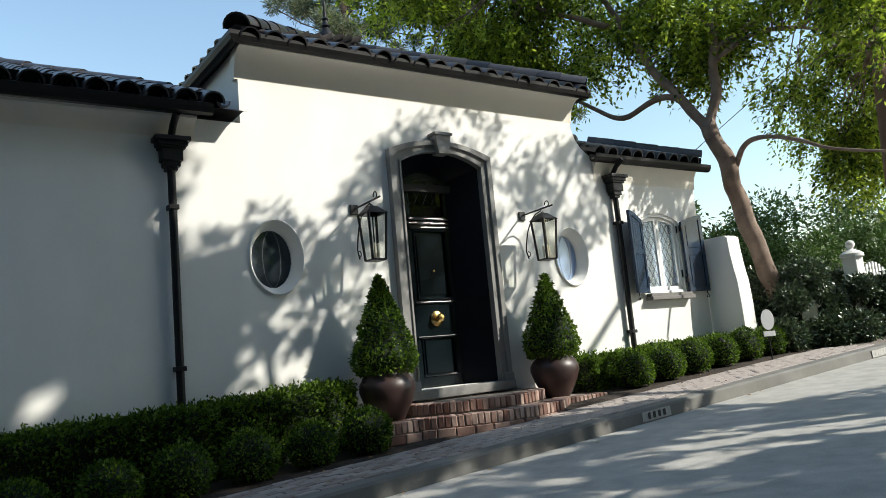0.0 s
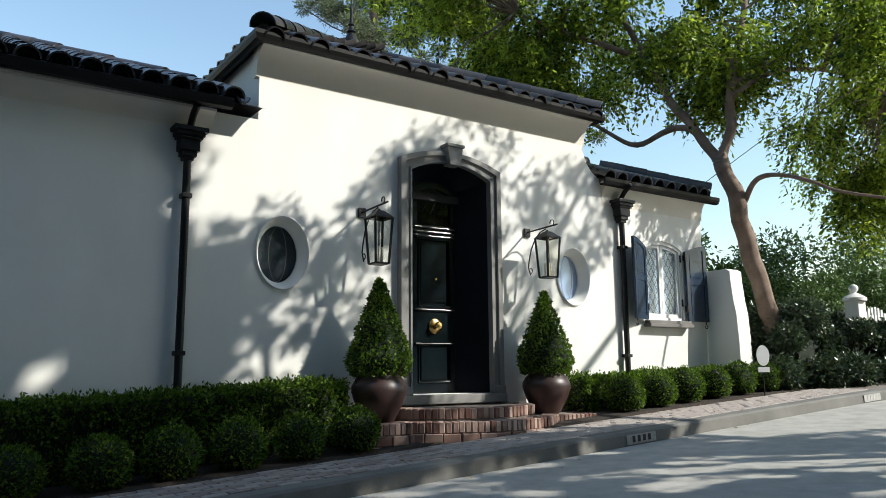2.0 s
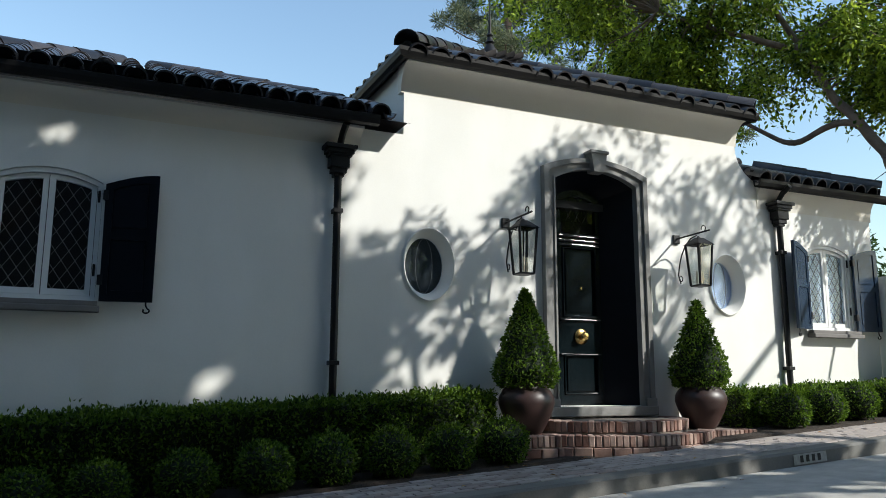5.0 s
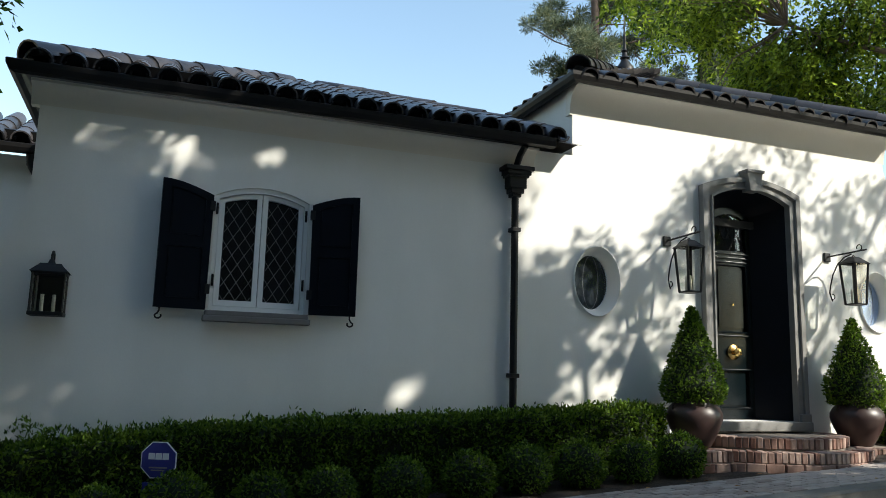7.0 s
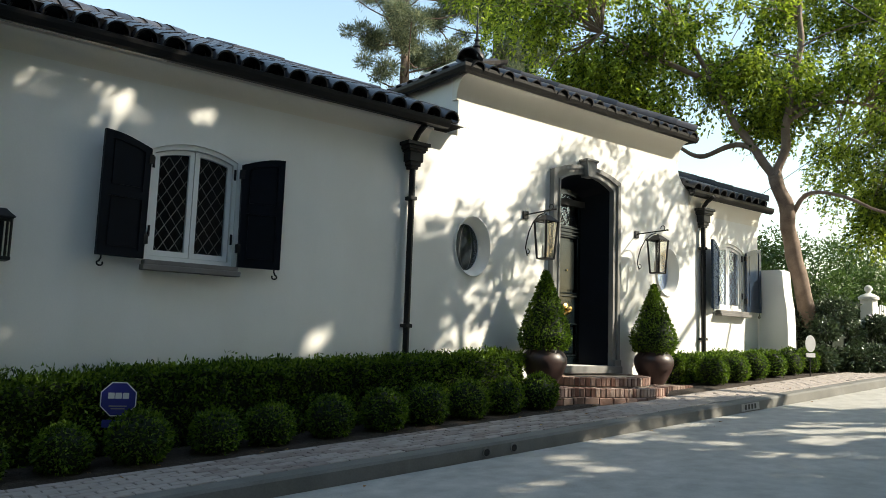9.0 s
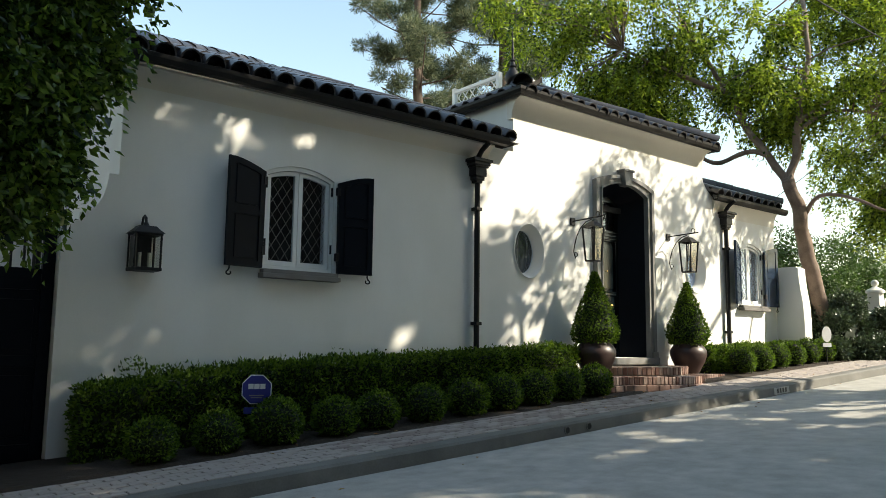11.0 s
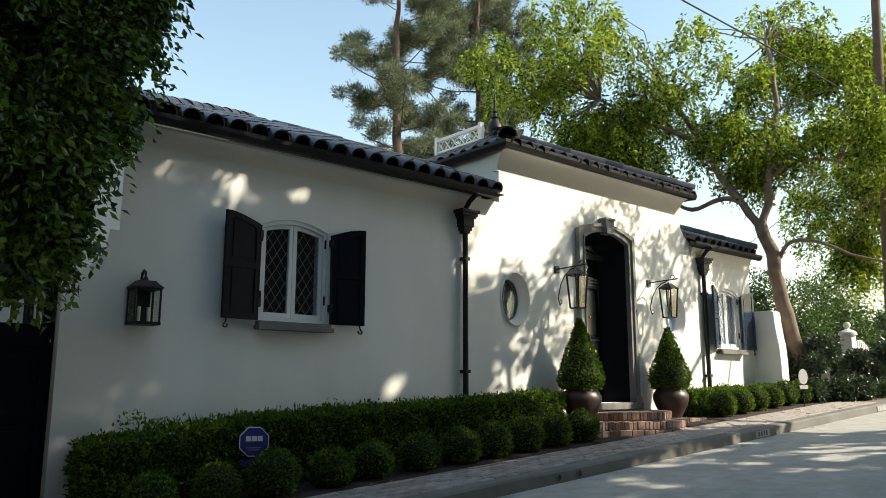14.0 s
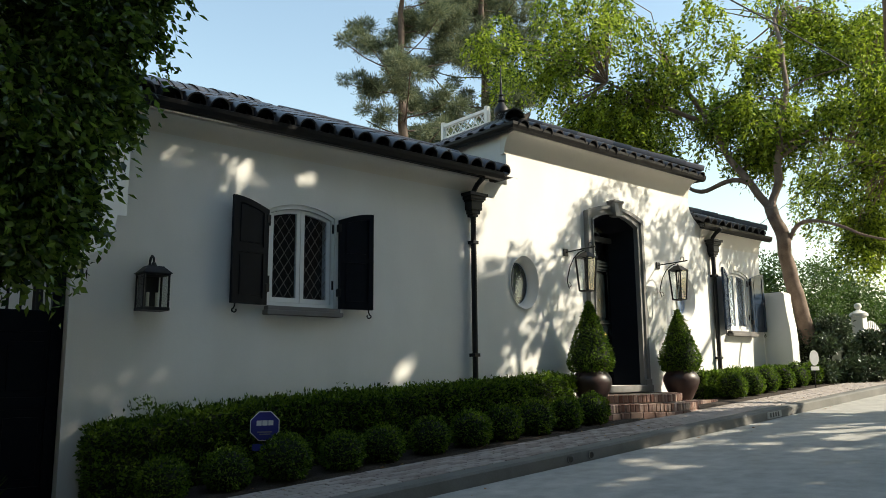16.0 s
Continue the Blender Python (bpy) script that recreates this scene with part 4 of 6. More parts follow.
for sx in (-1, 1):
    for z0, z1 in ((0.30, 0.9), (1.16, 1.72 - gz)):
        if z1 > z0:
            part("raised_field", box(B(), sx * 0.04, -0.018, z0, sx * (hw - 0.17), 0.0, z1, 0.006), SHUTTER, gate)
for k in range(7):
    x = -hw + 0.17 + k * (2 * hw - 0.34) / 6
    part("gate_bar", tube(B(), [(x, 0.005, 2.0 - gz), (x, 0.005, 2.5 - gz)], 0.014, 8), IRON, gate)

# buttress at the far corner
bm = B()
prof = [(8.45, 0.6), (8.45, 3.08), (8.0, 3.08), (7.94, 3.04), (7.93, 2.84), (7.9, 2.55), (7.86, 2.3), (7.84, 1.9), (7.83, 0.6)]
a = [bm.verts.new((12.15, y, z)) for y, z in prof]
b = [bm.verts.new((12.47, y, z)) for y, z in prof]
for i in range(len(prof)):
    bm.faces.new((a[i], a[(i + 1) % len(prof)], b[(i + 1) % len(prof)], b[i]))
bm.faces.new(a[::-1])
bm.faces.new(b)
structure(part("wall_buttress", bm, STUCCO), "white stucco wing wall with a swept end", "wall")
bm = box(B(), 12.47, 8.6, 0.7, 16.4, 8.8, 2.45, 0.02)
structure(part("wall_side_garden", bm, STUCCO), "low white garden wall behind the shrubs", "wall")
bm = box(B(), 7.5, 12.55, 4.0, 12.0, 18.0, 6.5)
structure(part("wall_rear_block", bm, STUCCO), "white stucco rear block behind the entrance roof", "wall")

# roof terrace balustrade
rail_t = thing("balustrade", 7.65, 12.62, 6.5, "white wooden roof terrace balustrade with crossed slats", "balustrade")
part("top_rail", box(B(), -0.05, 0, 1.02, 0.05, 1.65, 1.1, 0.01), WHITEWOOD, rail_t)
part("bottom_rail", box(B(), -0.04, 0, 0.1, 0.04, 1.65, 0.16, 0.01), WHITEWOOD, rail_t)
part("mid_rail", box(B(), -0.035, 0, 0.72, 0.035, 1.65, 0.77, 0.01), WHITEWOOD, rail_t)
for y in (0.0, 1.6):
    part("post", box(B(), -0.06, y - 0.05, 0, 0.06, y + 0.05, 1.16, 0.01), WHITEWOOD, rail_t)
for i in range(6):
    for up in (0, 1):
        y0 = 0.05 + i * 0.258
        part("slat", tube(B(), [(0, y0, 0.74 if up else 1.04), (0, y0 + 0.25, 1.04 if up else 0.74)], 0.016, 6), WHITEWOOD, rail_t)
for i in range(9):
    part("baluster", tube(B(), [(0, 0.12 + i * 0.18, 0.13), (0, 0.12 + i * 0.18, 0.74)], 0.02, 6), WHITEWOOD, rail_t)

# vent pipes on the lower roof
for dx, h in ((0.0, 0.16), (0.16, 0.22)):
    vp = thing("vent_pipe", 11.72 + dx, 8.95, 4.56, "small dark capped roof vent pipe", "vent pipe", "roof vents")
    part("pipe", tube(B(), [(0, 0, 0), (0, 0, h)], 0.022, 8), IRON, vp)
    part("cap", lathe(B(), [(0.02, h - 0.02), (0.045, h), (0.045, h + 0.04), (0.02, h + 0.06)], 10), IRON, vp)

# ---- steps ----
STX, LZ, UZ = 6.72, 0.84, 0.98


def arc_pts(a, b, n, t0=0.0, t1=math.pi):
    return [(STX + a * math.cos(t0 + (t1 - t0) * k / n), W - b * math.sin(t0 + (t1 - t0) * k / n)) for k in range(n + 1)]


def flat(bm, pts, z0, z1):
    lo = [bm.verts.new((x, y, z0)) for x, y in pts]
    hi = [bm.verts.new((x, y, z1)) for x, y in pts]
    n = len(pts)
    for i in range(n):
        bm.faces.new((lo[i], lo[(i + 1) % n], hi[(i + 1) % n], hi[i]))
    bm.faces.new(lo[::-1])
    bm.faces.new(hi)
    return bm


steps = structure(thing("entrance_steps", STX, W, 0.45, "two curved worn red brick steps before the door", "steps"), "two curved worn red brick steps before the door", "steps")
inv_s = Matrix.Translation((-STX, -W, -0.45))


def step_core(pts, z0, z1):
    bm = flat(B(), pts, z0, z1)
    bmesh.ops.transform(bm, matrix=inv_s, verts=bm.verts)
    return part("mortar_bed", bm, MORTAR, steps)


step_core(arc_pts(1.50, 1.27, 40), 0.2, LZ - 0.008)
step_core(arc_pts(1.13, 1.05, 40), LZ - 0.004, UZ - 0.008)
step_core([(4.92, W - 0.002), (4.92, 7.55), (8.52, 7.62), (8.52, W - 0.002)], 0.2, LZ - 0.012)


def brick_mesh(w, d, h, r=0.006):
    bm = box(B(), -w / 2, 0, 0, w / 2, d, h)
    for v in bm.verts:
        v.co += Vector((random.uniform(-1, 1), random.uniform(-1, 1), random.uniform(-1, 1))) * 0.003
    bmesh.ops.bevel(bm, geom=bm.edges[:], offset=r, segments=1, affect="EDGES")
    me = bpy.data.meshes.new("brick")
    bm.to_mesh(me)
    bm.free()
    me.materials.append(BRICK)
    return me


HEADERS = [brick_mesh(0.066, 0.21, 0.125, 0.008) for _ in range(5)]
SHINERS = [brick_mesh(0.20, 0.10, 0.10, 0.008) for _ in range(4)]


def lay(mesh, m):
    ob = new("brick", mesh)
    ob.parent = steps
    ob.matrix_basis = inv_s @ m
    return ob


def arc_course(a, b, z, meshes, pitch):
    """Bricks set on end round a curved nosing."""
    n = 400
    pts = arc_pts(a, b, n)
    acc = 0.0
    for (x0, y0), (x1, y1) in zip(pts, pts[1:]):
        acc += math.hypot(x1 - x0, y1 - y0)
        if acc >= pitch:
            acc -= pitch
            ang = math.degrees(math.atan2(y1 - y0, x1 - x0)) + 180
            lay(random.choice(meshes), pose(x0, y0, z, random.uniform(-1.5, 1.5), random.uniform(-1.5, 1.5), ang + random.uniform(-1.5, 1.5)) @ Matrix.Translation((0, -0.016 + random.uniform(-0.005, 0.005), random.uniform(-0.004, 0.004))))


arc_course(1.50, 1.27, LZ - 0.12, HEADERS, 0.076)
arc_course(1.52, 1.29, LZ - 0.225, SHINERS, 0.212)
arc_course(1.52, 1.29, LZ - 0.33, SHINERS, 0.212)
arc_course(1.13, 1.05, UZ - 0.122, HEADERS, 0.076)
for i in range(48):
    for z, ms in ((LZ - 0.125, HEADERS),):
        x = 4.96 + i * 0.076
        if abs(x - STX) > 1.12:
            lay(random.choice(ms), pose(x, 7.535 + (x - 4.92) * 0.0194, z, 0, 0, random.uniform(-2, 2)))
for i in range(5):
    lay(random.choice(SHINERS), pose(5.02 + i * 0.215 if i < 4 else 8.4, 7.53 if i < 4 else 7.6, LZ - 0.235, 0, 0, random.uniform(-2, 2)))
    lay(random.choice(SHINERS), pose(5.12 + i * 0.215 if i < 3 else 8.2, 7.53 if i < 3 else 7.6, LZ - 0.345, 0, 0, random.uniform(-2, 2)))

# ---- pots with clipped cones ----


def lumpy(bm, amp, freq, seed=0.0):
    for v in bm.verts:
        n = noise.noise_vector(v.co * freq + Vector((seed, seed, seed)))
        v.co += n * amp


def pot_with_topiary(x, y, z, seed, h_scale=1.0):
    pot = thing("plant_pot", x, y, z, "round brown glazed clay pot with small loop handles", "pot", "pots beside the door")
    prof = [(0.16, 0.0), (0.18, 0.02), (0.225, 0.10), (0.285, 0.22), (0.325, 0.34), (0.322, 0.41), (0.285, 0.475), (0.24, 0.52), (0.238, 0.54), (0.262, 0.565), (0.265, 0.585), (0.24, 0.59), (0.21, 0.56), (0.19, 0.50)]
    part("pot_body", lathe(B(), prof, 36), POT, pot, smooth=True)
    for sx in (-1, 1):
        ring = [(sx * (0.26 + 0.045 * math.sin(a)), 0, 0.47 + 0.045 * math.cos(a)) for a in [math.pi * i / 8 for i in range(9)]]
        part("pot_handle", tube(B(), ring, 0.014, 8), POT, pot, smooth=True)
    th = thing("topiary_cone", x, y, z + 0.5, "clipped dark green boxwood cone growing in a pot", "topiary", "clipped cones beside the door")
    hh = 1.14 * h_scale

    def rad(t):
        return 0.375 * (0.78 + 0.22 * math.sin(math.pi / 2 * min(1, t / 0.16))) * max(0.08, (1 - ((t - 0.16) / 0.88) ** 1.15 if t > 0.16 else 1.0))
    bm = lathe(B(), [(max(0.02, rad(k / 14) - 0.05), 0.04 + hh * k / 14 * 0.97) for k in range(15)], 18)
    lumpy(bm, 0.02, 6, seed)
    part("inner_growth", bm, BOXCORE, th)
    part("stem", tube(B(), [(0, 0, -0.02), (0, 0, 0.1)], 0.03, 8), DARKBARK, th)
    n = 5200
    t = rng.random(n) ** 1.25
    ang = rng.random(n) * math.tau
    r = np.array([rad(q) for q in t])
    bumps = np.array([noise.noise(Vector((math.cos(a) * 2.2, math.sin(a) * 2.2, q * 7 + seed))) for a, q in zip(ang, t)])
    r = r * (1 + 0.10 * bumps) + rng.normal(size=n) * 0.016 - 0.02
    P = np.stack([r * np.cos(ang), r * np.sin(ang), 0.02 + hh * t], 1)
    N = np.stack([np.cos(ang), np.sin(ang), 0.45 + 0 * t], 1)
    leaf_mesh("leaves", P, N, 0.042, 0.024, BOX, th, spread=0.7)
    return th


pot_with_topiary(5.42, 7.98, LZ, 1.0)
pot_with_topiary(8.03, 8.0, LZ, 5.0, 0.98)

# ---- clipped boxwood balls and hedge ----


def boxwood_ball(x, y, seed, r=0.26, lab="clipped round boxwood ball in the planting bed"):
    z = street_z(x) + 0.16
    th = thing("boxwood_ball", x, y, z, lab, "boxwood", "clipped boxwood balls")
    bm = B()
    bmesh.ops.create_icosphere(bm, subdivisions=3, radius=r * 0.86, matrix=Matrix.Translation((0, 0, r * 0.88)))
    lumpy(bm, 0.02, 5, seed)
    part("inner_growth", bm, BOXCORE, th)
    d = sphere_dirs(2100)
    d = d[d[:, 2] > -0.75]
    rr = r * (1 + 0.055 * np.array([noise.noise(Vector(q) * 2.6 + Vector((seed, 0, 0))) for q in d])) + rng.normal(size=len(d)) * 0.012
    P = d * rr[:, None] + (0, 0, r * 0.88)
    leaf_mesh("leaves", P - d * 0.02, d, 0.040, 0.023, BOX, th, spread=0.75)
    return th


ball_kinds = [boxwood_ball(4.89, 7.56, 1.0), boxwood_ball(4.26, 7.55, 2.0, 0.25), boxwood_ball(3.62, 7.56, 3.0, 0.265)]
for i in range(8):
    x = 2.97 - 0.666 * i + random.uniform(-0.05, 0.05)
    s = random.uniform(0.94, 1.1)
    c = copy_thing(ball_kinds[i % 3], pose(x, 7.55 + random.uniform(-0.03, 0.03), street_z(x) + 0.16, 0, 0, random.uniform(0, 360)))
    c.scale = (s, s, s * random.uniform(0.92, 1.02))
for i in range(6):
    x = 9.15 + 0.655 * i
    s = random.uniform(0.98, 1.1)
    c = copy_thing(ball_kinds[(i + 1) % 3], pose(x, 7.62 + random.uniform(-0.02, 0.02), street_z(x) + 0.17, 0, 0, random.uniform(0, 360)))
    c.scale = (s, s, s)


def hedge(name, x0, x1, y0, y1, ztop, n, label, mat, ragged=0.03, size=(0.052, 0.027)):
    """A clipped hedge with a leafy skin round a dark inner mass; ztop gives the height at x."""
    th = thing(name, x0, y0, street_z(x0) + 0.1, label, "hedge")
    oz = th.location.z
    bm = B()
    nx = max(3, int((x1 - x0) / 0.25))
    rows = []
    for i in range(nx + 1):
        x = (x1 - x0) * i / nx
        zt, zb = ztop(x0 + x) - oz - 0.05, street_z(x0 + x) + 0.1 - oz
        rows.append([bm.verts.new((x, y, z)) for y, z in ((0.05, zb), (0.05, zt - 0.06), (0.1, zt), (y1 - y0 - 0.1, zt), (y1 - y0 - 0.05, zt - 0.06), (y1 - y0 - 0.05, zb))])
    for r, s in zip(rows, rows[1:]):
        for k in range(5):
            bm.faces.new((r[k], r[k + 1], s[k + 1], s[k]))
    bm.faces.new(rows[0])
    bm.faces.new(rows[-1][::-1])
    lumpy(bm, 0.025, 4)
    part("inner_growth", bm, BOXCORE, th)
    u = rng.random(n)
    x = u * (x1 - x0)
    zt = np.array([ztop(x0 + q) for q in x]) - oz
    zb = np.array([street_z(x0 + q) + 0.1 for q in x]) - oz
    wsel = rng.random(n)
    y = np.where(wsel < 0.55, 0.0, rng.random(n) * (y1 - y0))
    z = np.where(wsel < 0.55, zb + (zt - zb) * rng.random(n) ** 0.8, zt)
    endm = wsel > 0.93
    x = np.where(endm, np.where(rng.random(n) < 0.5, 0, x1 - x0), x)
    y = np.where(endm, rng.random(n) * (y1 - y0), y)
    zt = np.array([ztop(x0 + q) for q in x]) - oz
    zb = np.array([street_z(x0 + q) + 0.1 for q in x]) - oz
    z = np.where(endm, zb + (zt - zb) * rng.random(n), z)
    bumps = np.array([noise.noise(Vector((a * 2.2 + x0, b * 3, c * 3))) + 0.6 * noise.noise(Vector((a * 7 + x0, b * 7, c * 7))) for a, b, c in zip(x, y, z)])
    N = np.stack([np.where(endm, np.sign(x - 0.1), 0.0), np.where(wsel < 0.55, -1.0, 0.0), np.where((wsel >= 0.55) & ~endm, 1.0, 0.25)], 1)
    P = np.stack([x, y, z], 1) + N * (bumps * 0.06 + rng.normal(size=n) * ragged)[:, None]
    leaf_mesh("leaves", P - N * 0.02, N, *size, mat, th, spread=0.8)
    return th


hedge("boxwood_hedge", -2.22, 5.02, 7.98, 8.40, lambda x: 1.07 + 0.045 * x - (0.12 * max(0, -x) if x < 0 else 0) * 0.5, 26000, "clipped dark boxwood hedge along the house wall", BOX)
hedge("boxwood_hedge", 8.75, 12.35, 7.98, 8.40, lambda x: 1.30 + 0.03 * (x - 8.7), 14000, "clipped sunlit boxwood hedge along the house wall", BOX)
# long shoots that stand above the shaded hedge
n = 900
xs = np.concatenate([rng.normal(c, 0.16, n // 5) for c in (-1.55, -0.75, -0.35, 0.35, 1.0)])
shoot_h = np.array([0.20 * max(0, noise.noise(Vector((q * 5, 1, 1))) + 0.5) for q in xs]) * rng.random(len(xs))
P = np.stack([xs, rng.uniform(8.0, 8.35, len(xs)), 1.02 + 0.06 * np.maximum(xs, -0.8) + shoot_h], 1)
sh = thing("hedge_shoots", 0, 8.2, 1.0, "untrimmed upright shoots on top of the boxwood hedge", "hedge")
tagged(sh, kind="stuff")
leaf_mesh("leaves", P - np.array((0, 8.2, 1.0)), np.tile((0, 0, 1.0), (len(xs), 1)), 0.05, 0.02, BOX, sh, spread=0.6)

# ---- trees ----


def limb(bm, pts, r0, r1, n=9):
    """A bent tapering limb through a few points, smoothed and slightly knotty."""
    P = [Vector(p) for p in pts]
    out = []
    for i in range(len(P) - 1):
        a, b, c, d = P[max(i - 1, 0)], P[i], P[i + 1], P[min(i + 2, len(P) - 1)]
        for k in range(6):
            t = k / 6
            out.append(0.5 * ((2 * b) + (c - a) * t + (2 * a - 5 * b + 4 * c - d) * t * t + (3 * b - a - 3 * c + d) * t ** 3))
    out.append(P[-1])
    m = len(out) - 1
    rad = [(r0 + (r1 - r0) * (i / m) ** 0.8) * (1 + 0.16 * noise.noise(out[i] * 2.6)) for i in range(m + 1)]
    out = [p + noise.noise_vector(p * 1.7) * (0.8 * rad[i] if 0 < i < m else 0) for i, p in enumerate(out)]
    tube(bm, out, rad, n)
    return out


def lobes_to_clumps(lobes, per_lobe, size, seed, gap=-0.2, tall=0.8):
    """Breaks large soft lobes (x, y, z, rx, ry, rz) into small uneven clumps with gaps between."""
    r = random.Random(seed)
    out = []
    for x, y, z, rx, ry, rz in lobes:
        for _ in range(per_lobe):
            while True:
                v = Vector((r.uniform(-1, 1), r.uniform(-1, 1), r.uniform(-1, 1)))
                if v.length <= 1:
                    break
            v = v * (0.35 + 0.65 * v.length) / max(v.length, 0.2) * v.length ** 0.3
            q = Vector((x + v.x * rx, y + v.y * ry, z + v.z * rz))
            if noise.noise(q * 0.45) > gap:
                out.append((q.x, q.y, q.z, r.uniform(0.55, 1.25) * size, tall * r.uniform(0.75, 1.3)))
    return out


def tree(name, base, label, category, bark, limbs, lobes, leaf, per_lobe, clump, dens, leaf_size, droop=0.3, spread=0.9, seed=1, twigs=True, bark_label="", gap=-0.2, tall=0.8, flecks=(), street_flecks=(), spray=None):
    th = thing(name, *base, label, category)
    o = Vector(base)
    bm = B()
    tips = []
    for pts, r0, r1 in limbs:
        pts = limb(bm, [Vector(p) - o for p in pts], r0, r1, 10)
        tips += [(p, r1) for p in pts[len(pts) // 3:]]
    part("trunk", bm, bark, th, bark_label, smooth=True)
    clumps = [(x - o.x, y - o.y, z - o.z, r, f) for x, y, z, r, f in lobes_to_clumps(lobes, per_lobe, clump, seed, gap, tall)]
    if twigs and tips:
        bm = B()
        for x, y, z, r, f in clumps[::3]:
            c = Vector((x, y, z))
            t = min(tips, key=lambda q: (q[0] - c).length)[0]
            k = noise.noise_vector(c * 3.1) * 0.22 * (c - t).length
            mid = (t + c) / 2 + Vector((0, 0, 0.12 * (c - t).length)) + k
            tube(bm, [t, (t + mid) / 2 - k * 0.4, mid, c], [0.026, 0.02, 0.014, 0.006], 5)
        part("twig_growth", bm, bark, th)["kind"] = "stuff"
    P, N = spray_points(clumps, *spray) if spray else clump_points(clumps, dens)
    keep = np.ones(len(P), bool)
    for fx, fz, fr in flecks:                      # openings in the crown towards the sun
        t = (P[:, 1] + o.y - W) / SUN.y
        u = P[:, 0] + o.x - SUN.x * t - fx
        v = P[:, 2] + o.z - SUN.z * t - fz
        a, b = u * 0.77 + v * 0.64, v * 0.77 - u * 0.64
        rag = (0.12 if fx < 3.2 else 0.34) * (np.sin(13.0 * a + 21.0 * b + 9 * fx) + np.sin(31.0 * b - 7.0 * a + 5 * fz) + 0.6 * np.sin(23.0 * a - 17.0 * b + fx))
        keep &= (a / (1.9 * fr)) ** 2 + (b / (0.95 * fr)) ** 2 > 0.85 + rag
    for fx, fy, fr in street_flecks:
        t = (P[:, 2] + o.z - street_z(fx)) / SUN.z
        u = P[:, 0] + o.x - SUN.x * t - fx
        v = P[:, 1] + o.y - SUN.y * t - fy
        a, b = v * 0.73 - u * 0.68, u * 0.73 + v * 0.68
        keep &= (a / (1.5 * fr)) ** 2 + (b / fr) ** 2 > rng.uniform(0.6, 1.2, len(P))
    P, N = P[keep], N[keep]
    leaf_mesh("crown", P, N, *leaf_size, leaf, th, droop=droop, spread=spread)
    return th


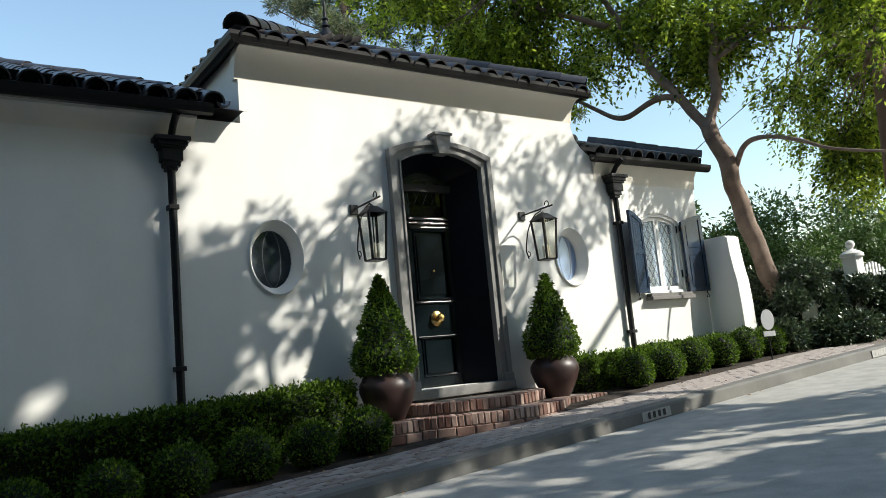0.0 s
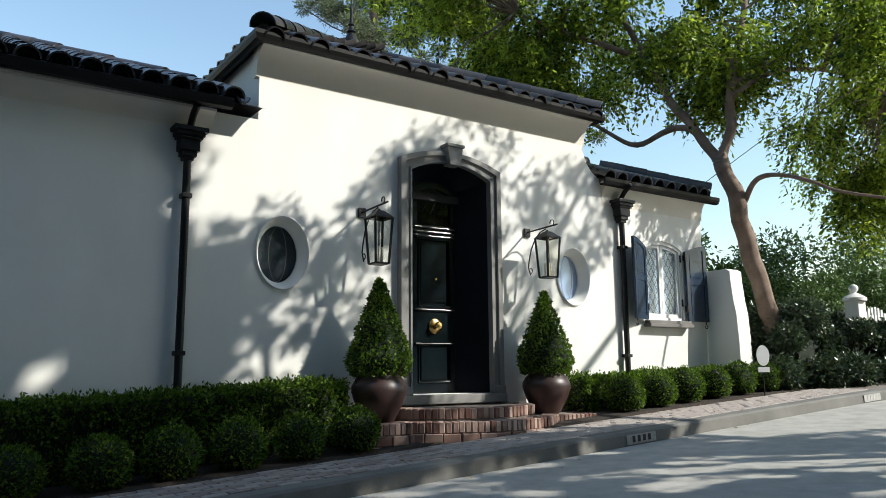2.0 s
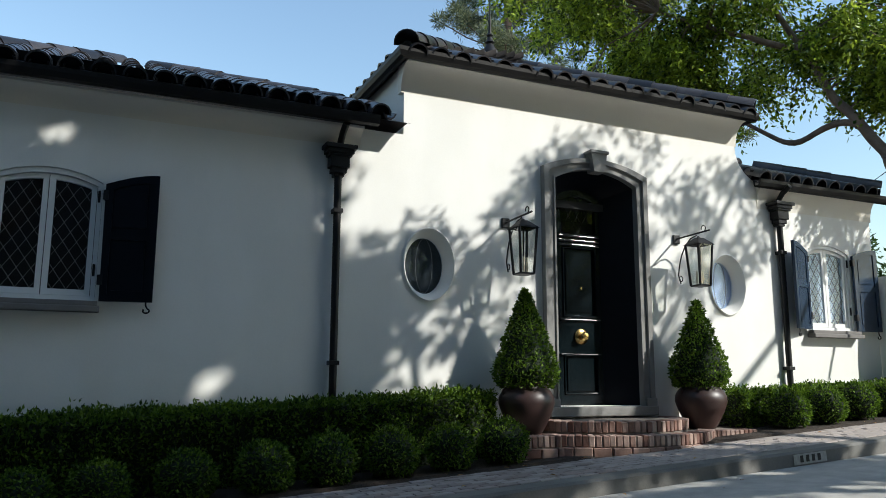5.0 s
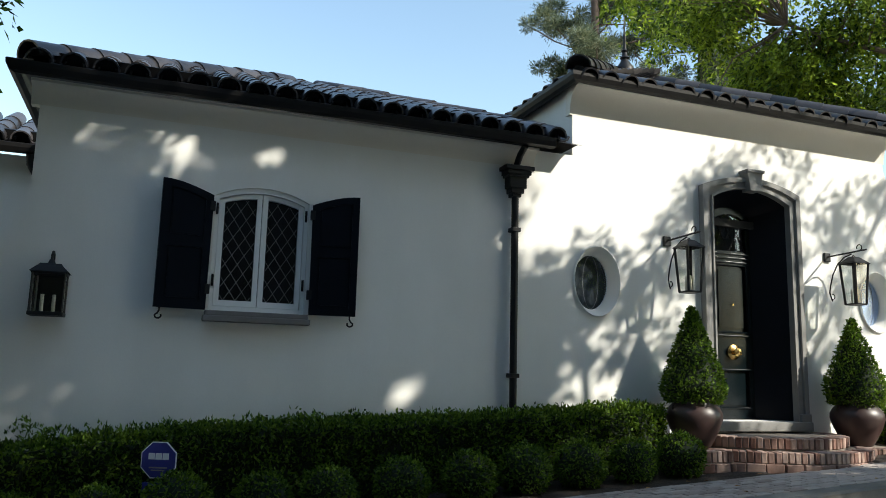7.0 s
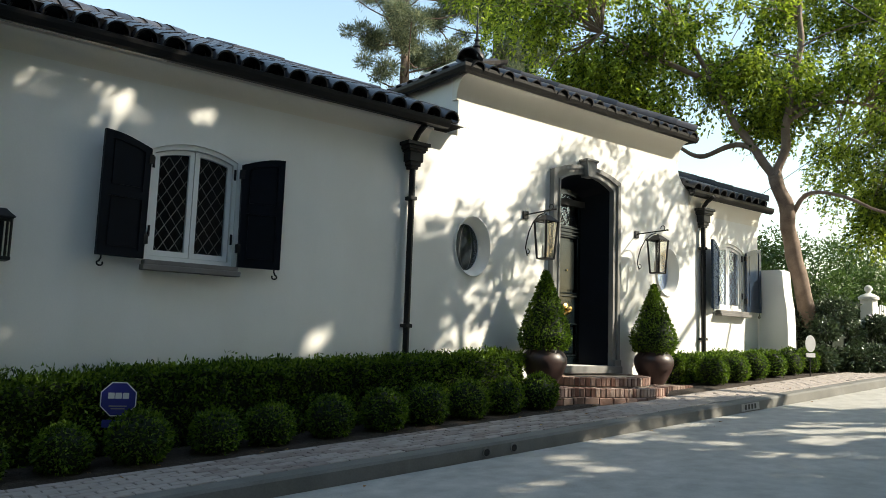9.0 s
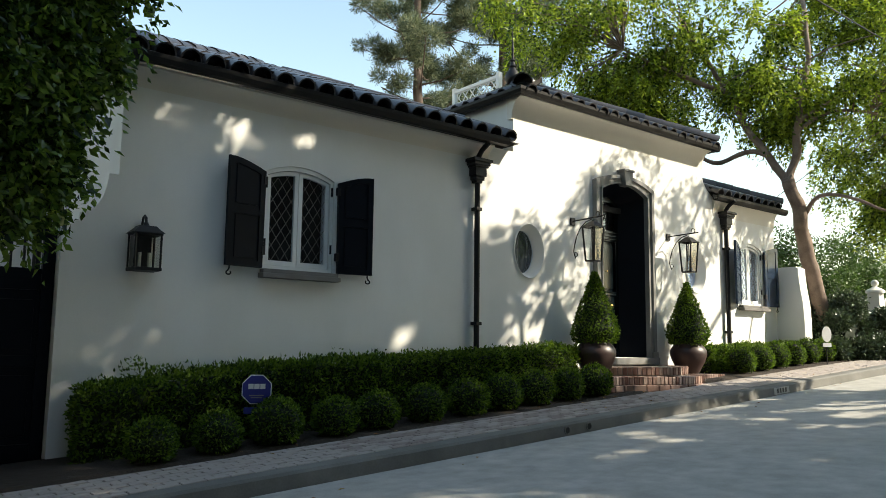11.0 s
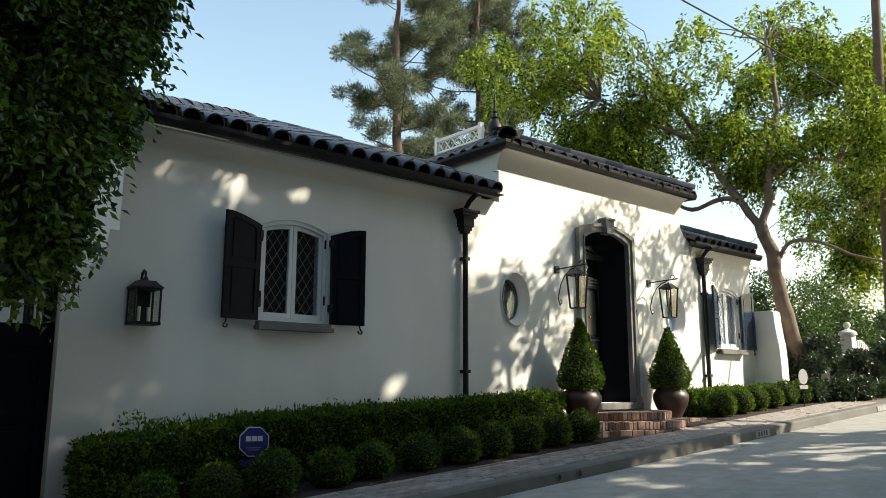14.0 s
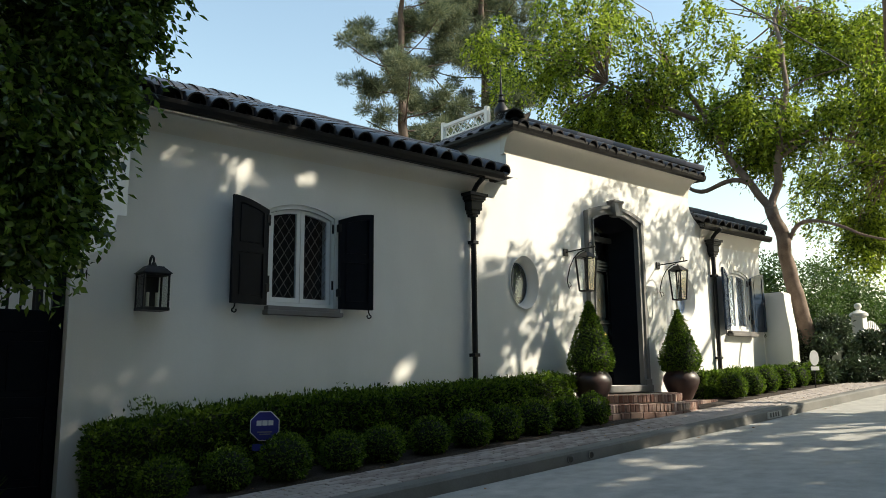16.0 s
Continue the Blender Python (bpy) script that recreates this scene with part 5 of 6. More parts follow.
# the pale-barked tree past the house end
tree("tree", (13.8, 8.05, 0.95), "tall leaning tree with pale bark and drooping bright leaves", "tree", BARK,
     [([(13.8, 8.05, 0.9), (13.62, 8.08, 1.8), (13.38, 8.13, 2.75), (13.08, 8.22, 3.9), (12.8, 8.3, 4.75), (12.63, 8.35, 5.2)], 0.20, 0.135),
      ([(12.68, 8.34, 5.1), (12.52, 8.7, 5.7), (12.3, 9.1, 6.5), (12.2, 9.6, 7.6), (12.0, 10.2, 8.8)], 0.11, 0.045),
      ([(12.66, 8.34, 5.1), (12.82, 8.2, 5.8), (12.78, 8.1, 6.6), (13.1, 8.0, 7.6), (13.4, 8.1, 9.0), (14.2, 8.6, 10.4)], 0.105, 0.045),
      ([(12.50, 8.75, 5.75), (12.42, 9.1, 5.9), (12.14, 9.79, 5.72), (11.9, 10.2, 5.95), (11.6, 10.9, 6.6)], 0.07, 0.035),
      ([(12.98, 8.25, 4.2), (12.9, 7.9, 4.62), (12.85, 7.5, 4.7), (13.0, 6.9, 4.5), (13.13, 6.45, 4.24), (13.5, 5.7, 4.0)], 0.06, 0.02),
      ([(12.8, 8.1, 6.5), (13.6, 7.8, 7.0), (14.8, 7.6, 7.6), (16.4, 7.3, 8.2)], 0.085, 0.03),
      ([(12.79, 8.1, 6.3), (13.3, 7.6, 6.7), (14.2, 7.0, 6.7), (15.2, 6.5, 6.3)], 0.06, 0.02),
      ([(12.2, 9.5, 7.4), (11.3, 10.2, 7.8), (10.2, 11.0, 8.4)], 0.075, 0.03)],
     [(10.3, 11.4, 8.6, 1.7, 1.5, 1.6), (11.8, 10.4, 8.0, 1.5, 1.4, 1.3), (9.4, 12.4, 7.6, 1.6, 1.3, 1.5), (14.3, 10.2, 9.6, 2.2, 1.9, 1.9), (13.8, 6.0, 6.5, 0.7, 0.35, 1.1), (14.0, 6.0, 8.2, 0.9, 0.4, 1.5), (15.3, 6.2, 6.0, 0.8, 0.4, 0.9), (15.4, 6.1, 7.6, 1.0, 0.4, 1.2), (16.4, 6.4, 6.6, 1.0, 0.6, 1.2), (15.6, 6.0, 9.2, 1.0, 0.5, 1.0), (12.6, 9.4, 9.4, 1.6, 1.4, 1.3), (15.6, 9.0, 10.6, 1.8, 1.5, 1.4), (11.2, 10.8, 9.4, 1.5, 1.3, 1.2), (13.6, 8.9, 6.6, 1.0, 0.6, 0.6), (17.8, 6.6, 8.6, 1.6, 1.0, 1.6), (19.6, 9.5, 6.6, 1.8, 1.2, 1.4), (13.4, 9.6, 7.8, 1.6, 1.3, 0.9),
      (16.4, 8.6, 8.4, 2.1, 1.8, 1.9), (17.0, 7.7, 6.0, 1.6, 1.0, 1.3), (18.9, 7.6, 6.6, 1.5, 0.9, 1.4), (20.6, 8.4, 8.4, 1.7, 1.2, 1.8), (16.2, 6.9, 9.6, 1.6, 1.0, 1.5), (15.4, 8.2, 6.9, 1.4, 1.0, 1.0), (18.8, 8.2, 9.2, 2.2, 1.8, 2.0), (12.0, 11.6, 10.4, 1.8, 1.5, 1.2), (16.8, 7.6, 4.7, 1.3, 0.7, 0.7), (13.0, 8.4, 7.3, 1.1, 0.9, 0.8), (11.4, 10.6, 7.0, 1.2, 0.9, 0.8), (9.0, 13.0, 9.2, 1.6, 1.2, 1.4), (9.6, 12.2, 8.4, 1.5, 1.0, 1.3), (11.0, 11.0, 7.6, 1.2, 0.9, 1.0), (10.6, 12.0, 10.4, 1.8, 1.3, 1.3), (14.0, 7.2, 7.2, 1.0, 0.7, 0.9),
      (11.5, 12.0, 8.6, 1.30, 0.91, 1.10), (13.3, 12.0, 8.4, 1.20, 0.84, 1.02), (12.3, 12.5, 7.5, 1.00, 0.70, 0.85), (13.1, 9.0, 9.6, 1.20, 0.84, 1.02), (16.3, 8.5, 10.5, 1.20, 0.84, 1.02), (12.2, 9.5, 8.1, 1.00, 0.70, 0.85), (13.1, 10.5, 8.6, 1.20, 0.84, 1.02), (17.9, 7.5, 10.5, 1.00, 0.70, 0.85)],
     TREELEAF, 46, 0.25, 1350, (0.12, 0.055), droop=0.3, spread=0.35, seed=3, tall=1.45, gap=-0.07, spray=(10, 12, 0.56))

# pines far behind the roofs


def pine(x, y, z0, z1, spreadr, label, seed, bare, count, tuft):
    r = random.Random(seed)
    th = thing("pine_tree", x, y, z0, label, "tree", "pines behind the house")
    bm = B()
    h = z1 - z0
    limb(bm, [(0, 0, 0), (0.1, 0, h * 0.4), (-0.15, 0.1, h * 0.75), (0, 0, h)], 0.42, 0.06, 9)
    clumps = []
    for i in range(count):
        t = bare + (1 - bare) * (i + r.random()) / count
        a = r.uniform(0, math.tau)
        ln = spreadr * (1.15 - t * 0.75) * r.uniform(0.45, 1.1)
        tip = Vector((math.cos(a) * ln, math.sin(a) * ln, h * t + ln * 0.22))
        limb(bm, [(0, 0, h * t - 0.3), (tip.x * 0.5, tip.y * 0.5, h * t - 0.05), tuple(tip)], 0.10 * (1.1 - t), 0.02, 5)
        for k in range(3):
            f = 0.52 + 0.25 * k
            clumps.append((tip.x * f + r.uniform(-0.4, 0.4), tip.y * f + r.uniform(-0.4, 0.4), h * t + (tip.z - h * t) * f + r.uniform(-0.2, 0.5), tuft * r.uniform(0.7, 1.35), 0.8))
    part("trunk", bm, DARKBARK, th, smooth=True)
    P, N = clump_points(clumps, 4200, 0.05)
    leaf_mesh("crown", P, N, 0.19, 0.030, PINELEAF, th, spread=0.35, droop=-0.2)
    return th


pine(15.6, 26.2, 0.95, 20.6, 5.0, "tall open pine with dark blue-green needles", 4, 0.44, 36, 0.46)
pine(22.0, 27.5, 0.95, 25.5, 6.6, "tall full pine with grey-green needles", 9, 0.36, 84, 0.48)

# the ficus by the garden gate
tree("street_tree", (-3.85, 7.75, street_z(-3.8) + 0.12), "dense dark evergreen street tree beside the garden gate", "tree", DARKBARK,
     [([(-3.95, 7.75, -0.2), (-3.78, 7.75, 0.6), (-3.55, 7.72, 1.5), (-3.5, 7.65, 2.3), (-3.6, 7.5, 3.4), (-3.7, 7.4, 4.6)], 0.095, 0.05),
      ([(-4.3, 7.6, -0.2), (-4.2, 7.6, 1.2), (-4.15, 7.5, 2.6), (-4.3, 7.4, 4.0)], 0.10, 0.05),
      ([(-3.5, 7.65, 2.3), (-3.0, 7.4, 3.0), (-2.6, 7.2, 3.8)], 0.05, 0.02)],
     [(-3.6, 7.0, 4.4, 1.35, 0.9, 1.5), (-4.8, 6.9, 4.2, 1.4, 1.0, 1.8), (-3.5, 6.95, 3.4, 1.0, 0.8, 1.0), (-2.95, 7.0, 4.7, 0.7, 0.6, 0.9), (-4.4, 6.9, 6.2, 1.6, 1.0, 1.2), (-4.4, 6.85, 2.75, 1.0, 0.8, 0.7),
      (-3.3, 6.95, 5.6, 0.75, 0.6, 0.7), (-2.6, 7.0, 5.1, 0.42, 0.5, 0.6), (-2.9, 7.05, 4.0, 0.4, 0.42, 0.55), (-3.12, 7.05, 3.45, 0.36, 0.4, 0.45), (-3.2, 7.0, 2.95, 0.38, 0.4, 0.4), (-3.4, 7.0, 2.9, 0.5, 0.5, 0.5), (-6.0, 6.9, 4.6, 1.2, 0.9, 2.0), (-5.6, 6.8, 3.0, 1.0, 0.8, 1.0)],
     FICUS, 62, 0.24, 1750, (0.095, 0.05), droop=0.3, spread=0.4, seed=6, gap=-0.6, spray=(9, 12, 0.36))

# ---- shrubs and distance at the end of the street ----


def shrub_mass(name, x0, x1, y0, y1, z0, z1, n, mat, label, size, lump=0.35, category="shrub"):
    th = thing(name, (x0 + x1) / 2, (y0 + y1) / 2, z0, label, category)
    cx, cy = (x0 + x1) / 2, (y0 + y1) / 2
    r = random.Random(int(x0 * 10))
    clumps = []
    nn = int((x1 - x0) * (z1 - z0) * 5)
    for _ in range(nn):
        clumps.append((r.uniform(x0, x1) - cx, r.uniform(y0, y1) - cy, r.uniform(0.1, (z1 - z0) * r.uniform(0.8, 1.02)), r.uniform(0.6, 1.2) * lump, 0.9))
    # Solid block in the shade colour, so gaps between the clumps read dark.
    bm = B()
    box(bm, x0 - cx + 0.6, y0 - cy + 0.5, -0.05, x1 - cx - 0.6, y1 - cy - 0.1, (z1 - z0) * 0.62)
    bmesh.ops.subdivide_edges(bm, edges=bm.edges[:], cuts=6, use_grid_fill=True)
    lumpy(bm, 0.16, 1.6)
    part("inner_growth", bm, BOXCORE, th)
    P, N = clump_points(clumps, n / max(1, sum(c[3] ** 2 for c in clumps)), 0.4)
    leaf_mesh("leaves", P, N, *size, mat, th, spread=0.8, droop=0.1)
    return th


shrub_mass("shrub", 12.75, 16.3, 7.0, 8.5, 0.95, 2.55, 52000, SHRUB, "glossy dark evergreen shrubs in front of a white wall", (0.085, 0.04))
shrub_mass("shrub", 12.8, 17.0, 8.95, 9.8, 1.0, 3.2, 24000, FARLEAF, "loose bright green bushes behind the garden wall", (0.10, 0.04))
shrub_mass("hedge", 17.3, 25.5, 7.4, 8.6, 1.1, 2.5, 34000, SHRUB, "glossy dark hedge along the bend of the street", (0.10, 0.045))
shrub_mass("hedge", 17.4, 27.0, 9.0, 10.5, 1.1, 3.9, 36000, FARLEAF, "tall sunlit green hedge behind the bend", (0.12, 0.05), 0.45)
tree("tree", (26.5, 8.0, 1.0), "bright green street tree at the bend", "tree", DARKBARK,
     [([(26.5, 8.0, 1.0), (26.3, 8.0, 3.5), (26.6, 8.0, 6.5), (26.4, 8, 9.5)], 0.2, 0.06), ([(26.4, 8, 4.5), (25.0, 7.6, 6.0), (24.0, 7.3, 7.4)], 0.1, 0.03)],
     [(26.0, 8.2, 7.4, 2.4, 1.8, 1.8), (24.6, 7.2, 8.6, 1.8, 1.5, 1.6), (28.5, 8.6, 5.4, 2.2, 1.6, 1.6), (27.0, 7.6, 10.4, 2.6, 2.0, 1.8), (26.2, 8.0, 5.0, 1.5, 1.2, 0.8)],
     TREELEAF, 34, 0.6, 620, (0.18, 0.07), droop=0.5, seed=11)
tree("tree", (20.5, 14.5, 1.0), "broad green tree behind the garden wall", "tree", DARKBARK,
     [([(20.5, 14.5, 1.0), (20.3, 14.5, 2.6), (20.6, 14.4, 4.2)], 0.2, 0.06)],
     [(19.5, 14.5, 3.8, 2.6, 1.4, 1.3), (23.5, 14.0, 4.0, 2.6, 1.4, 1.5), (27.5, 13.5, 4.2, 2.6, 1.4, 1.4)], FARLEAF, 34, 0.6, 560, (0.17, 0.07), droop=0.3, seed=12, twigs=False)

# white gate post and picket gate
gp = thing("gate_post", 16.1, 7.95, 1.08, "white stucco gate post with a ball finial", "gate post")
part("post", box(B(), -0.14, -0.14, 0, 0.14, 0.14, 1.62, 0.015), STUCCO, gp)
part("post_cap", lathe(B(), [(0.22, 1.62), (0.22, 1.68), (0.15, 1.73), (0.08, 1.76), (0.05, 1.78), (0.05, 1.80), (0.08, 1.83), (0.09, 1.87), (0.075, 1.92), (0.03, 1.95)], 20), STUCCO, gp, smooth=True)
pg = thing("picket_gate", 16.95, 8.0, 1.12, "white slatted garden gate with curved top", "gate")
for i in range(9):
    x = -0.5 + i * 0.125
    part("picket", box(B(), x - 0.035, -0.012, 0.05, x + 0.035, 0.012, 1.30 + 0.2 * (1 - (i - 4) ** 2 / 16), 0.006), WHITEWOOD, pg)
for z in (0.25, 1.25):
    part("gate_rail", box(B(), -0.55, 0.014, z, 0.55, 0.05, z + 0.09, 0.006), WHITEWOOD, pg)

# utility pole, guy guards, wires
pole = thing("utility_pole", 15.0, 6.62, street_z(15) + 0.14, "weathered brown wooden utility pole on the sidewalk", "utility pole")
bm = B()
tube(bm, [(0.55 * k / 12, -0.33 * k / 12, -0.1 + 11.1 * k / 12) for k in range(13)], [0.125 - 0.002 * k for k in range(13)], 14)
part("pole_shaft", bm, POLEWOOD, pole, smooth=True)
part("conduit", tube(B(), [(-0.02, -0.14, 0.0), (0.2, -0.27, 4.5)], 0.022, 8), DARKBARK, pole)
part("step_bolt", tube(B(), [(0.1, -0.1, 2.3), (0.2, -0.2, 2.3)], 0.012, 6), IRON, pole)
for i, (tx, bx) in enumerate(((19.45, 20.2), (19.0, 20.35))):
    gg = thing("guy_wire_guard", bx, 6.0 + 0.1 * i, 1.25, "yellow plastic guard on a pole's guy wire", "cable guard", "guy guards")
    part("guard", tube(B(), [(0, 0, 0), ((tx - bx), 0.05, 2.3)], 0.024, 8), YELLOW, gg)
    part("guy_wire", tube(B(), [((tx - bx), 0.05, 2.28), ((tx - bx) * 3.6, 0.4, 8.3)], 0.008, 5), IRON, gg)
wire = thing("overhead_wire", 15.4, 6.38, 8.15, "thin black overhead service wire", "wire", "overhead wires")
part("cable", tube(B(), [(0, 0, 0.0), (-3.1, -0.15, -0.27), (-6.2, -0.28, -0.42), (-9.34, -0.2, -0.42), (-17, 0.0, -0.1), (-26, 0.1, 0.7)], 0.016, 6), IRON, wire)
wire2 = thing("overhead_wire", 15.38, 6.40, 8.0, "thin black overhead wire to the house", "wire", "overhead wires")
part("cable", tube(B(), [(0, 0, 0.0), (-1.3, 0.9, -1.8), (-3.1, 2.2, -3.4)], 0.007, 5), IRON, wire2)

# far office block
# The facade's pale blue-grey has the air's haze mixed in.
ob_ = thing("office_building", 112, 27, 0, "distant office block, haze in its pale grey colour, with bands of windows", "building")
part("wall", box(B(), -9, -8, 0, 9, 8, 27), material("hazed_concrete_facade", (0.60, 0.62, 0.65), 0.8, 0.1, 0.2, 3.0, 0.1), ob_)
WINBAND = material("office_glass", (0.25, 0.32, 0.40), 0.2, 0.2, 0.5, 3.0, 0.0)
for f in range(8):
    for k in range(6):
        part("window", box(B(), -9.06, -7.6 + k * 2.55, 2 + f * 3.1, -8.9, -5.4 + k * 2.55, 3.7 + f * 3.1), WINBAND, ob_)

# ---- small things ----
sg = thing("yard_sign", -0.55, 7.70, street_z(-0.5) + 0.16, "blue octagonal security sign on a stake in the bed", "sign")
sz = 0.81 - sg.location.z
octo = [(0.17 * math.cos(math.pi / 8 + k * math.pi / 4), sz + 0.17 * math.sin(math.pi / 8 + k * math.pi / 4)) for k in range(8)]
TURN_S = pose(0, 0, 0, 0, 0, -22)
for nm, k, y0, y1, mt in (("sign_border", 1.0, -0.004, 0.004, SIGNWHITE), ("sign_face", 0.94, -0.008, -0.0045, SIGNBLUE)):
    p = part(nm, slab(B(), [(x * k, sz + (z - sz) * k) for x, z in octo], [], y0, y1), mt, sg)
    p.matrix_basis = TURN_S
for (x0, z0, x1, z1) in ((-0.09, 0.005, -0.035, 0.06), (-0.028, 0.005, 0.028, 0.06), (0.036, 0.005, 0.09, 0.06), (-0.08, -0.07, 0.08, -0.058), (-0.06, -0.092, 0.06, -0.082)):
    p = part("sign_bar", box(B(), x0, -0.012, sz + z0, x1, -0.0085, sz + z1), SIGNWHITE if z1 > 0 else LEAD, sg)
    p.matrix_basis = TURN_S
part("stake", tube(B(), [(0, 0.012, -0.05), (0, 0.012, sz + 0.1)], 0.01, 6), IRON, sg)
p = part("lower_plate", box(B(), -0.13, -0.004, sz - 0.26, 0.13, 0.004, sz - 0.19), SIGNBLUE, sg)
p.matrix_basis = TURN_S
ys = thing("yard_sign", 11.95, 7.3, street_z(11.9) + 0.15, "small white oval sign on a stake beside the hedge", "sign")
p = part("oval_plate", slab(B(), ellipse(0, 0.62, 0.10, 0.16, 24), [], -0.008, 0.008), SIGNWHITE, ys)
p.matrix_basis = pose(0, 0, 0, 0, 0, -35)
part("stake", tube(B(), [(0, 0.015, -0.05), (0, 0.015, 0.6)], 0.012, 6), IRON, ys)
p = part("name_plate", box(B(), -0.09, -0.01, 0.36, 0.09, 0.01, 0.44, 0.004), SIGNWHITE, ys)
p.matrix_basis = pose(0, 0, 0, 0, 0, -35)

# strap-leaved plant at the foot of the garden wall
sp = thing("strap_leaf_plant", -3.75, 7.95, street_z(-3.7) + 0.14, "dark strap-leaved clump beside the garden gate", "plant")
n = 420
ang = rng.random(n) * math.tau
rad = rng.random(n) ** 0.6 * 0.42
P = np.stack([rad * np.cos(ang), rad * np.sin(ang) * 0.6, 0.02 + 0 * ang], 1)
N = np.stack([0.55 * np.cos(ang), 0.4 * np.sin(ang), 1.0 + 0 * ang], 1)
leaf_mesh("leaves", P, N, 0.55, 0.022, FICUS, sp, spread=0.28)
fv = thing("foundation_vent", -0.95, W, 0.74, "small dark louvred vent low on the wall", "vent")
part("frame", slab(B(), [(-0.15, -0.1), (0.15, -0.1), (0.15, 0.1), (-0.15, 0.1)], [[(-0.13, -0.08), (0.13, -0.08), (0.13, 0.08), (-0.13, 0.08)]], -0.015, 0.0), IRON, fv)
for k in range(5):
    part("louvre", box(B(), -0.13, -0.012, -0.075 + k * 0.033, 0.13, -0.003, -0.055 + k * 0.033), IRON, fv)

# kerb markings: a pale patch with dark bars
WORN = material("worn_kerb_paint", (0.25, 0.25, 0.24), 0.85, 0.3, 25.0, 90.0, 0.4, color2=(0.48, 0.48, 0.46))
for mx, dark in ((7.78, IRON), (12.9, CONCRETE)):
    km = thing("kerb_marking", mx, kerb_y(mx) - 0.004, street_z(mx) + 0.07, "painted pale patch with dark figures on the kerb", "marking", "kerb markings")
    p = part("painted_patch", box(B(), -0.24, -0.001, -0.055, 0.24, 0.003, 0.05), WORN, km)
    for k in range(4):
        q = part("figure_bar", box(B(), -0.15 + k * 0.085, -0.004, -0.035, -0.105 + k * 0.085, -0.0015, 0.035, 0.001), dark, km)
    km.matrix_world = pose(mx, kerb_y(mx) - 0.004, street_z(mx) + 0.07, 0, -3.6, 0)

bell = thing("door_bell", 8.46, W, 2.2, "small round cream door bell plate on the stucco", "door bell")
plate = part("bell_plate", lathe(B(), [(0.055, 0), (0.055, 0.012), (0.045, 0.02), (0.02, 0.022)], 20), CANDLE, bell, smooth=True)
plate.matrix_basis = pose(0, 0.001, 0, 90, 0, 0)
button = part("bell_button", lathe(B(), [(0.016, 0.02), (0.016, 0.03), (0.01, 0.034)], 12), BRASS, bell, smooth=True)
button.matrix_basis = pose(0, 0.001, 0, 90, 0, 0)
for dx in (2.69, 3.08):
    dr = thing("kerb_drain", dx, KY + 0.004, street_z(dx) + 0.065, "dark round drain outlet through the kerb face", "drain", "kerb drains")
    rim = part("outlet_rim", lathe(B(), [(0.048, -0.02), (0.05, 0.012), (0.04, 0.014), (0.036, -0.01)], 18), KERB, dr, smooth=True)
    bore = part("outlet_bore", lathe(B(), [(0.036, -0.012), (0.036, 0.009), (0.03, 0.0095)], 18), IRON, dr)
    rim.matrix_basis = bore.matrix_basis = pose(0, 0, 0, 90, 0, 0)

pl = thing("path_light", 11.0, 7.5, street_z(11) + 0.15, "small black stake path light in the bed", "path light")
part("stake", tube(B(), [(0, 0, -0.05), (0, 0, 0.42)], 0.012, 6), IRON, pl)
part("hood", lathe(B(), [(0.06, 0.40), (0.05, 0.43), (0.015, 0.46)], 12), IRON, pl)

LITTER = material("fallen_leaf", (0.30, 0.15, 0.05), 0.8, 0.4, 20.0, 80.0, 0.2, color2=(0.45, 0.30, 0.12), per="object")
for i in range(34):
    x, y = random.uniform(-2, 11), random.choice((random.uniform(6.4, 7.4), random.uniform(7.2, 7.45), random.uniform(5.6, 6.1)))
    z = street_z(x) + (0.163 if y > KY else 0.012)
    bm = B()
    L = random.uniform(0.04, 0.08)
    vs = [bm.verts.new(p) for p in ((0, 0, 0), (L * 0.5, L * 0.25, 0.012), (L, 0, 0.004), (L * 0.5, -L * 0.25, 0.01))]
    bm.faces.new(vs[:3])
    bm.faces.new((vs[0], vs[2], vs[3]))
    lf = part("fallen_leaf", bm, LITTER)
    lf.matrix_world = pose(x, y, z, 0, -3.6, random.uniform(0, 360))
    tagged(lf, "dry curled brown leaf on the paving", "leaf", "fallen leaves")

# ---- trees across the street, which shade the near wing ----


FLECKS = [(2.0, 1.45, 0.26), (2.77, 1.80, 0.15), (1.5, 1.5, 0.10), (-0.55, 3.80, 0.22), (0.31, 3.79, 0.19), (1.01, 3.95, 0.08), (1.68, 3.88, 0.08), (2.06, 3.83, 0.13), (1.36, 3.35, 0.13), (3.0, 3.13, 0.14), (-1.39, 3.76, 0.09), (-2.28, 1.44, 0.05), (2.5, 1.95, 0.10),
          (4.22, 1.55, 0.22), (4.50, 1.52, 0.15), (3.91, 1.80, 0.15), (4.54, 2.09, 0.12), (5.22, 2.49, 0.13), (3.41, 2.95, 0.16), (3.53, 3.46, 0.24), (3.88, 3.29, 0.24), (4.05, 2.12, 0.09), (4.95, 2.12, 0.10),
          (7.81, 2.08, 0.13), (9.14, 3.75, 0.18), (8.12, 2.47, 0.13), (9.59, 2.53, 0.14), (9.64, 1.88, 0.14), (9.31, 1.85, 0.12), (5.99, 4.61, 0.15), (7.26, 4.62, 0.12), (8.15, 4.62, 0.13), (9.22, 4.75, 0.16), (8.35, 1.75, 0.12)]

fr_ = random.Random(77)
